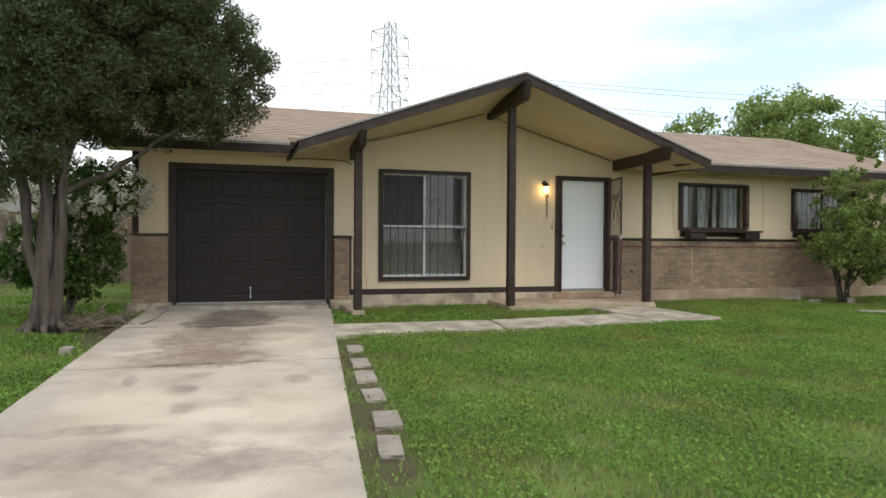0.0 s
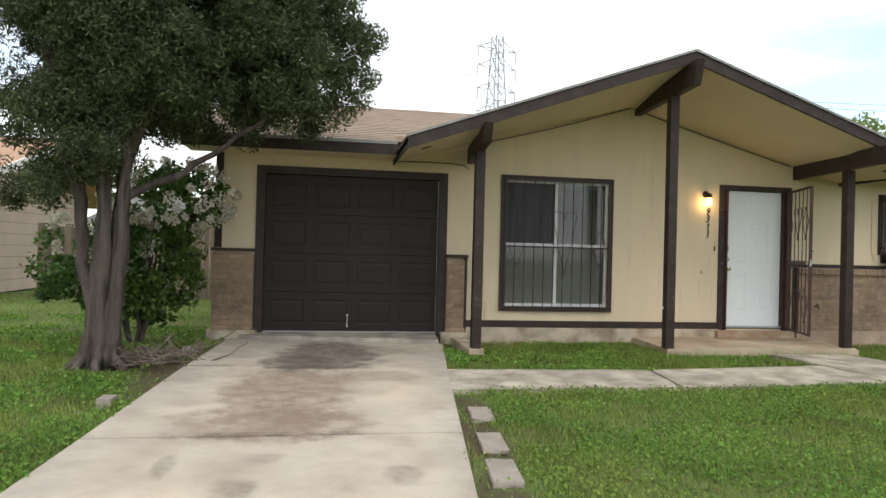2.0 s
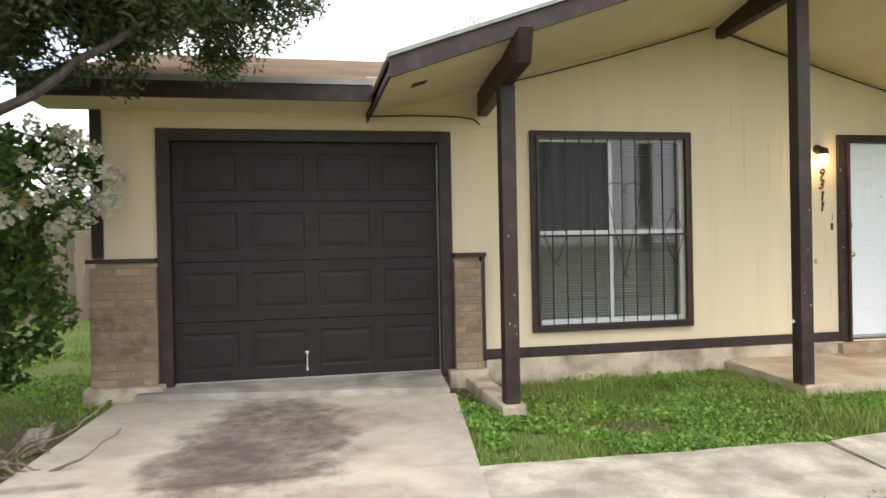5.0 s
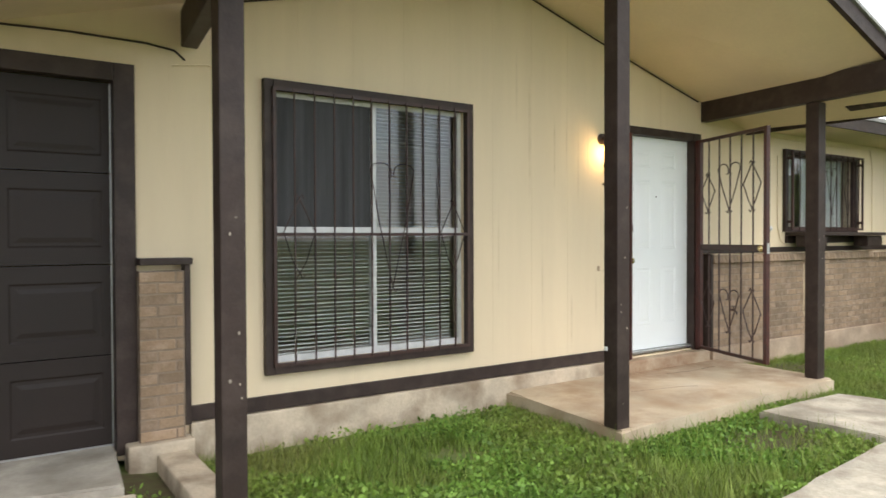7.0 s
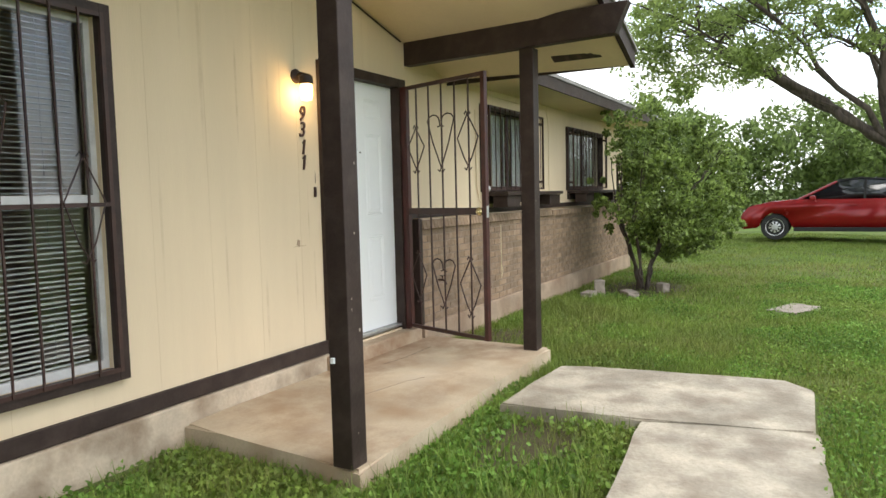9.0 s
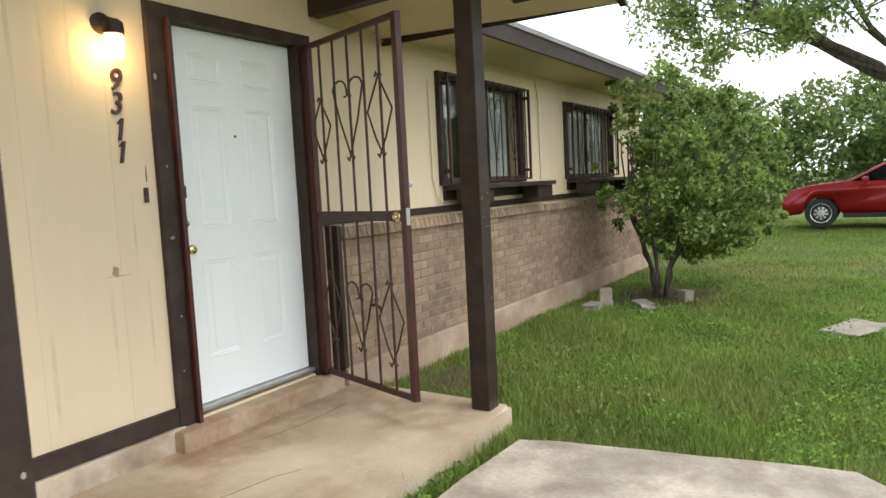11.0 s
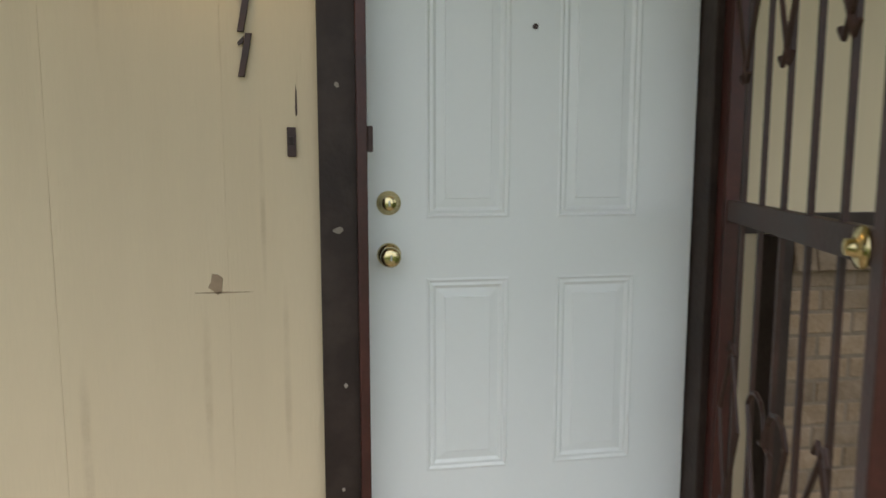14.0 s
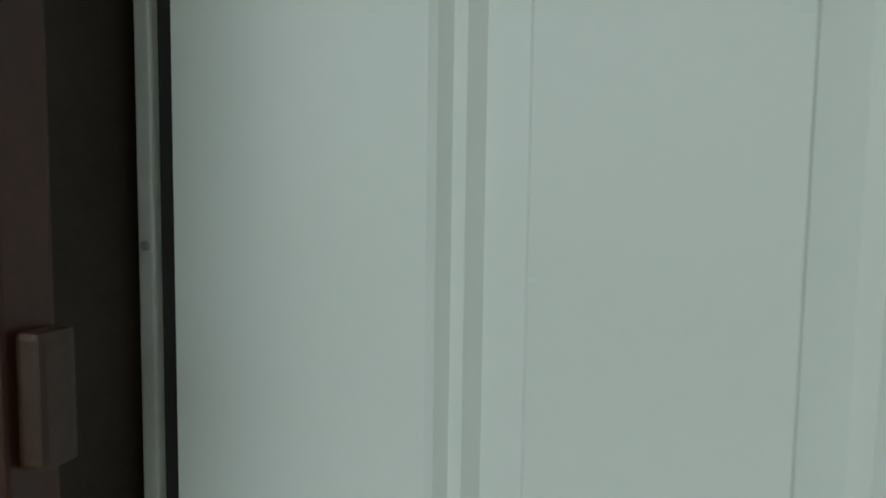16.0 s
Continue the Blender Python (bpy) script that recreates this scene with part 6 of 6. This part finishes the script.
FENCEW = material("weathered_fence_wood", (0.16, 0.125, 0.095), 0.95, vary=0.3, scale=5, fine=60, bump=0.4, by_piece=0.3, stretch=(1, 1, 0.1))


def neighbour_house():
    root = thing("neighbour_house", (-8.0, 6.0, 0), "low house with white stone front and orange-brown roof", "house")
    part("wall", boxed(-11.0, 0.0, 0.12, 8.0, 0, 2.5), NSIDE, root, "pinkish tan board siding")
    bm = bmesh.new()
    vs = [bm.verts.new((dx, y, z)) for dx in (-0.15, 0.0) for y, z in ((0.12, 2.5), (8.0, 2.5), (4.1, 3.75))]
    for q in ((0, 1, 2), (5, 4, 3), (0, 3, 4, 1), (1, 4, 5, 2), (2, 5, 3, 0)):
        bm.faces.new([vs[i] for i in q])
    part("gable", bm, NSIDE, root)
    for k in range(8):
        part("board_joint", boxed(0.001, 0.006, 0.13, 8.0, 0.28 * (k + 1), 0.28 * (k + 1) + 0.012), MORTAR, root)
    bm = bmesh.new()
    for y0, z0, y1, z1 in ((-0.75, 2.45, 4.1, 3.95), (8.9, 2.45, 4.1, 3.95)):
        vs = [bm.verts.new(p) for p in ((-11.5, y0, z0), (0.9, y0, z0), (0.9, y1, z1), (-11.5, y1, z1))]
        lo2 = [bm.verts.new(v.co - Vector((0, 0, 0.08))) for v in vs]
        bm.faces.new(vs)
        bm.faces.new(lo2[::-1])
        for i in range(4):
            bm.faces.new((vs[i], lo2[i], lo2[(i + 1) % 4], vs[(i + 1) % 4]))
    bmesh.ops.recalc_face_normals(bm, faces=bm.faces)
    part("roof", bm, NROOF, root, "orange-brown shingles")
    part("fascia", boxed(-11.5, 0.9, -0.79, -0.752, 2.26, 2.46), WHITE, root)
    part("soffit", boxed(-11.5, 0.88, -0.75, 0.11, 2.30, 2.34), WHITE, root)
    bm = bmesh.new()
    vs = [bm.verts.new((0.9 + dx, y, z)) for dx in (0.002, 0.04) for y, z in ((-0.79, 2.26), (4.1, 3.76), (8.99, 2.26), (8.99, 2.46), (4.1, 3.97), (-0.79, 2.46))]
    for q in ((0, 1, 4, 5), (1, 2, 3, 4)):
        bm.faces.new([vs[i] for i in q])
        bm.faces.new([vs[i + 6] for i in q][::-1])
    for i in range(6):
        bm.faces.new((vs[i], vs[(i + 1) % 6], vs[(i + 1) % 6 + 6], vs[i + 6]))
    bmesh.ops.recalc_face_normals(bm, faces=bm.faces)
    part("bargeboard", bm, WHITE, root, "white barge board")
    # rough stone veneer
    back = part("stone_backing", boxed(-11.0, 0.0, 0.0, 0.118, 0, 2.45), MORTAR, root)
    rnd = random.Random(9)
    meshes = []
    for k in range(6):
        bm = bmesh.new()
        rough_stone(bm, 1.0, 1.0, 1.0, 60 + k, 0.08)
        me = bpy.data.meshes.new("stone")
        bm.to_mesh(me)
        bm.free()
        meshes.append(me)
    z = 0.0
    while z < 2.25:
        h = rnd.uniform(0.06, 0.19)
        x = -4.2 - rnd.random() * 0.3
        while x < -0.02:
            w = rnd.uniform(0.12, 0.55)
            w = min(w, 0.06 - x)
            if not (-3.6 < x + w / 2 < -1.35 and 0.75 < z < 2.15):
                st = part_mesh("stone", rnd.choice(meshes), NSTONE, root)
                st.matrix_local = Matrix.Translation((x + w / 2, -0.01, z + rnd.uniform(-0.012, 0.012))) @ Matrix.Rotation(rnd.uniform(-0.06, 0.06), 4, "Y") @ Matrix.Diagonal((w * 0.97, 0.14 + rnd.uniform(-0.04, 0.05), h * rnd.uniform(0.85, 1.02), 1))
            x += w
        z += h
    win = part("window", boxed(-3.5, -1.45, -0.03, 0.02, 0.8, 2.1), CARGLASS, root, "dark screened window")
    part("frame", boxed(-1.46, -1.38, -0.06, 0.02, 0.74, 2.16), BROWN, win)
    part("meter_box", boxed(0.005, 0.16, 1.2, 1.5, 1.05, 1.5, bevel=0.02), GREY, root, "grey electric meter box")
    bm = bmesh.new()
    tube(bm, [(0.06, 1.35, 1.5), (0.06, 1.35, 2.45)], 0.022, 8)
    part("conduit", bm, GREY, root)


neighbour_house()


def wooden_fence():
    root = thing("wooden_fence", (-6.9, 7.6, 0), "weathered grey-brown wooden picket fence between the yards", "fence")
    x = 0.0
    k = 0
    rnd = random.Random(2)
    while x < 5.0:
        h = 1.62 + rnd.uniform(-0.04, 0.04)
        part("picket", boxed(x, x + 0.135, 0, 0.018, -0.03, h), FENCEW, root)
        x += 0.145
    for z in (0.35, 1.25):
        part("rail", boxed(0, 5.0, 0.02, 0.06, z, z + 0.09), FENCEW, root)
    for px in (0.0, 2.4, 4.9):
        part("post", boxed(px, px + 0.09, 0.02, 0.11, -0.05, 1.6), FENCEW, root)


wooden_fence()
far = thing("far_house", (-9.0, 34.0, 0), "distant pale house with a grey roof beyond the fence", "house")
part("wall", boxed(-5, 7, 0, 6, 0, 2.6), NSIDE, far)
bm = bmesh.new()
prism(bm, [(-5.6, 2.5), (7.6, 2.5), (4.5, 4.2), (-2.5, 4.2)], -0.5, 6.5)
part("roof", bm, EDGE, far, "grey roof")

# ---- power line ----
PYLON = material("galvanised_steel", (0.44, 0.46, 0.49), 0.6, metal=0.4, vary=0.1, scale=1, fine=10, bump=0.0)


def pylon(x, y, height, turn):
    root = thing("transmission_tower", (x, y, 0), "tall grey steel lattice power transmission tower", "tower", turn=turn)
    wide = lambda z: 2.2 * (1 - z / height) ** 1.5 + 0.55
    bm = bmesh.new()
    levels = [height * k / 14 for k in range(15)]
    for sx, sy in ((-1, -1), (1, -1), (1, 1), (-1, 1)):
        tube(bm, [(sx * wide(z), sy * wide(z), z) for z in levels], 0.075, 4)
    part("mast", bm, PYLON, root)
    bm = bmesh.new()
    cs = [(-1, -1), (1, -1), (1, 1), (-1, 1)]
    for a, b in zip(levels, levels[1:]):
        for i in range(4):
            (x0, y0), (x1, y1) = cs[i], cs[(i + 1) % 4]
            tube(bm, [(x0 * wide(a), y0 * wide(a), a), (x1 * wide(b), y1 * wide(b), b)], 0.038, 4)
            tube(bm, [(x1 * wide(a), y1 * wide(a), a), (x0 * wide(b), y0 * wide(b), b)], 0.038, 4)
            tube(bm, [(x0 * wide(b), y0 * wide(b), b), (x1 * wide(b), y1 * wide(b), b)], 0.035, 4)
    part("bracing", bm, PYLON, root)
    for z in (0.66, 0.76, 0.86, 0.94):
        for s in (-1, 1):
            bm = bmesh.new()
            h = height * z
            tip = Vector((s * 2.9, 0, h + 0.2))
            for sy in (-1, 1):
                tube(bm, [(s * wide(h), sy * wide(h), h), tip], 0.045, 4)
                tube(bm, [(s * wide(h), sy * wide(h), h + 1.1), tip], 0.045, 4)
            tube(bm, [tip, tip - Vector((0, 0, 1.4))], 0.07, 5)
            part("crossarm", bm, PYLON, root)
    return root


PX, PY, PH = 20.7, 77.5, 29.4
pylon(PX, PY, PH, 20)
for k, z in enumerate((0.66, 0.76, 0.86)):
    for s in (-1, 1):
        h = PH * z - 1.2
        a = Vector((PX + s * 3.4, PY + s * 1.2, h))
        ob = cable("power_line", sag(a, a + Vector((-110, 28, 3)), 12, 3.0) , 0.035, PYLON, "grey overhead power cable hanging from the tower")
        ob["group"] = "power lines"
        ob = cable("power_line", sag(a, a + Vector((120, -32, -2)), 12, 3.0), 0.035, PYLON, "grey overhead power cable hanging from the tower")
        ob["group"] = "power lines"
for x, y, h in ((46.0, 27.0, 11.5), (48.5, 26.2, 11.8)):
    root = thing("utility_pole", (x, y, 0), "slim grey utility pole far behind the trees", "pole", "utility poles")
    bm = bmesh.new()
    tube(bm, [(0, 0, -0.2), (0, 0, h)], 0.11, 8, 0.08)
    part("pole", bm, PYLON, root)
    part("crossarm", boxed(-0.8, 0.8, -0.06, 0.06, h - 0.9, h - 0.78), PYLON, root)

# ---- brickwork, piece by piece ----
def brick_mesh(name, l, h, d):
    bm = bmesh.new()
    box(bm, -l / 2, l / 2, -d, 0.0, 0.0, h)
    bmesh.ops.bevel(bm, geom=[e for e in bm.edges if all(v.co.y < -d / 2 for v in e.verts)], offset=0.003, segments=1, affect="EDGES")
    me = bpy.data.meshes.new(name)
    bm.to_mesh(me)
    bm.free()
    me.materials.append(BRICK)
    return me


B_FULL, B_HALF = brick_mesh("brick", 0.198, 0.056, 0.022), brick_mesh("brick", 0.094, 0.056, 0.022)
B_SOLDIER = brick_mesh("brick", 0.0615, 0.10, 0.05)


def brick_field(root, x0, x1, z0, rows, y, limit, seed):
    """Courses in running bond from x0 to x1; bricks past the limit of x are joined into one piece."""
    rnd = random.Random(seed)
    far_v = []
    for r in range(rows):
        z = z0 + r * 0.0665
        x = x0
        first = r % 2
        while x < x1 - 0.04:
            full = min(0.208, x1 - x)
            if first:
                full, first = min(0.104, x1 - x), 0
            w = full - 0.010
            yy = y + rnd.uniform(-0.0015, 0.0015)
            if x < limit:
                me = B_FULL if w > 0.15 else B_HALF
                ob = part_mesh("brick", me, None, root)
                ob.matrix_local = Matrix.Translation((x + w / 2, yy, z)) @ Matrix.Diagonal((w / (0.198 if me is B_FULL else 0.094), 1, 1, 1))
            else:
                far_v.append((x, x + w, yy))
                far_v[-1] = (x, x + w, yy - 0.022, z, z + 0.056)
            x += full
    if far_v:
        bm = bmesh.new()
        for a, b, yy, c, d in far_v:
            box(bm, a, b, yy, yy + 0.02, c, d)
        tagged(part("bricks", bm, BRICK_FAR, root), kind="stuff")


BRICK_FAR = material("tan_brick_far", (0.285, 0.198, 0.125), 0.9, vary=0.22, scale=9, fine=90, bump=0.45, by_island=0.26, second=(0.40, 0.30, 0.22), second_scale=14, second_amount=0.5)


def brick_wall(name, x0, x1, z0, rows, limit, label, seed, rowlock=True):
    root = thing(name, (0, 0, 0), label, "brick wall", kind="structure")
    top = z0 + rows * 0.0665
    part("mortar", boxed(x0, x1, -0.088, -0.001, z0 - 0.01, top - 0.004), MORTAR, root)
    brick_field(root, x0, x1, z0, rows, -0.088 + 0.0185, limit, seed)
    if rowlock:
        part("mortar", boxed(x0, x1, -0.098, -0.001, top - 0.002, top + 0.045), MORTAR, root)
        x = x0
        far_b = []
        while x < x1 - 0.05:
            if x < limit:
                ob = part_mesh("brick", B_SOLDIER, None, root)
                ob.matrix_local = pose(x + 0.03, -0.075, top - 0.028, -14, 0, 0) @ Matrix.Diagonal((1, 1, 0.85, 1))
            else:
                far_b.append(x)
            x += 0.0665
        if far_b:
            bm = bmesh.new()
            for x in far_b:
                box(bm, x, x + 0.056, -0.122, -0.09, top - 0.02, top + 0.05)
            tagged(part("bricks", bm, BRICK_FAR, root), kind="stuff")


brick_wall("wall_brick_pillar", 1.234, 1.487, 0.105, 15, 9, "tan brick pillar beside the garage door", 1, False)
brick_wall("wall_brick_pillar_2", -1.88, -1.352, 0.115, 15, 9, "tan brick pillar at the garage corner", 2, False)
brick_wall("wall_brick", 6.632, HX1, 0.172, 13, 9.9, "tan brick wainscot wall with sloping brick ledge", 3)
structure("trim_brick_end", boxed(6.588, 6.630, -0.105, -0.001, 0.14, 1.112, bevel=0.004), BROWN, "dark brown board at the brick wall's end", "trim")
structure("trim_brick_top", boxed(6.532, HX1, -0.028, -0.001, 1.116, 1.172, bevel=0.003), BROWN, "dark brown trim strip above the bricks", "trim")
structure("foundation_wall", boxed(6.588, HX1 + 0.02, -0.13, -0.001, -0.15, 0.164, bevel=0.012), FOUND_WING, "stained concrete foundation below the bricks", "foundation")
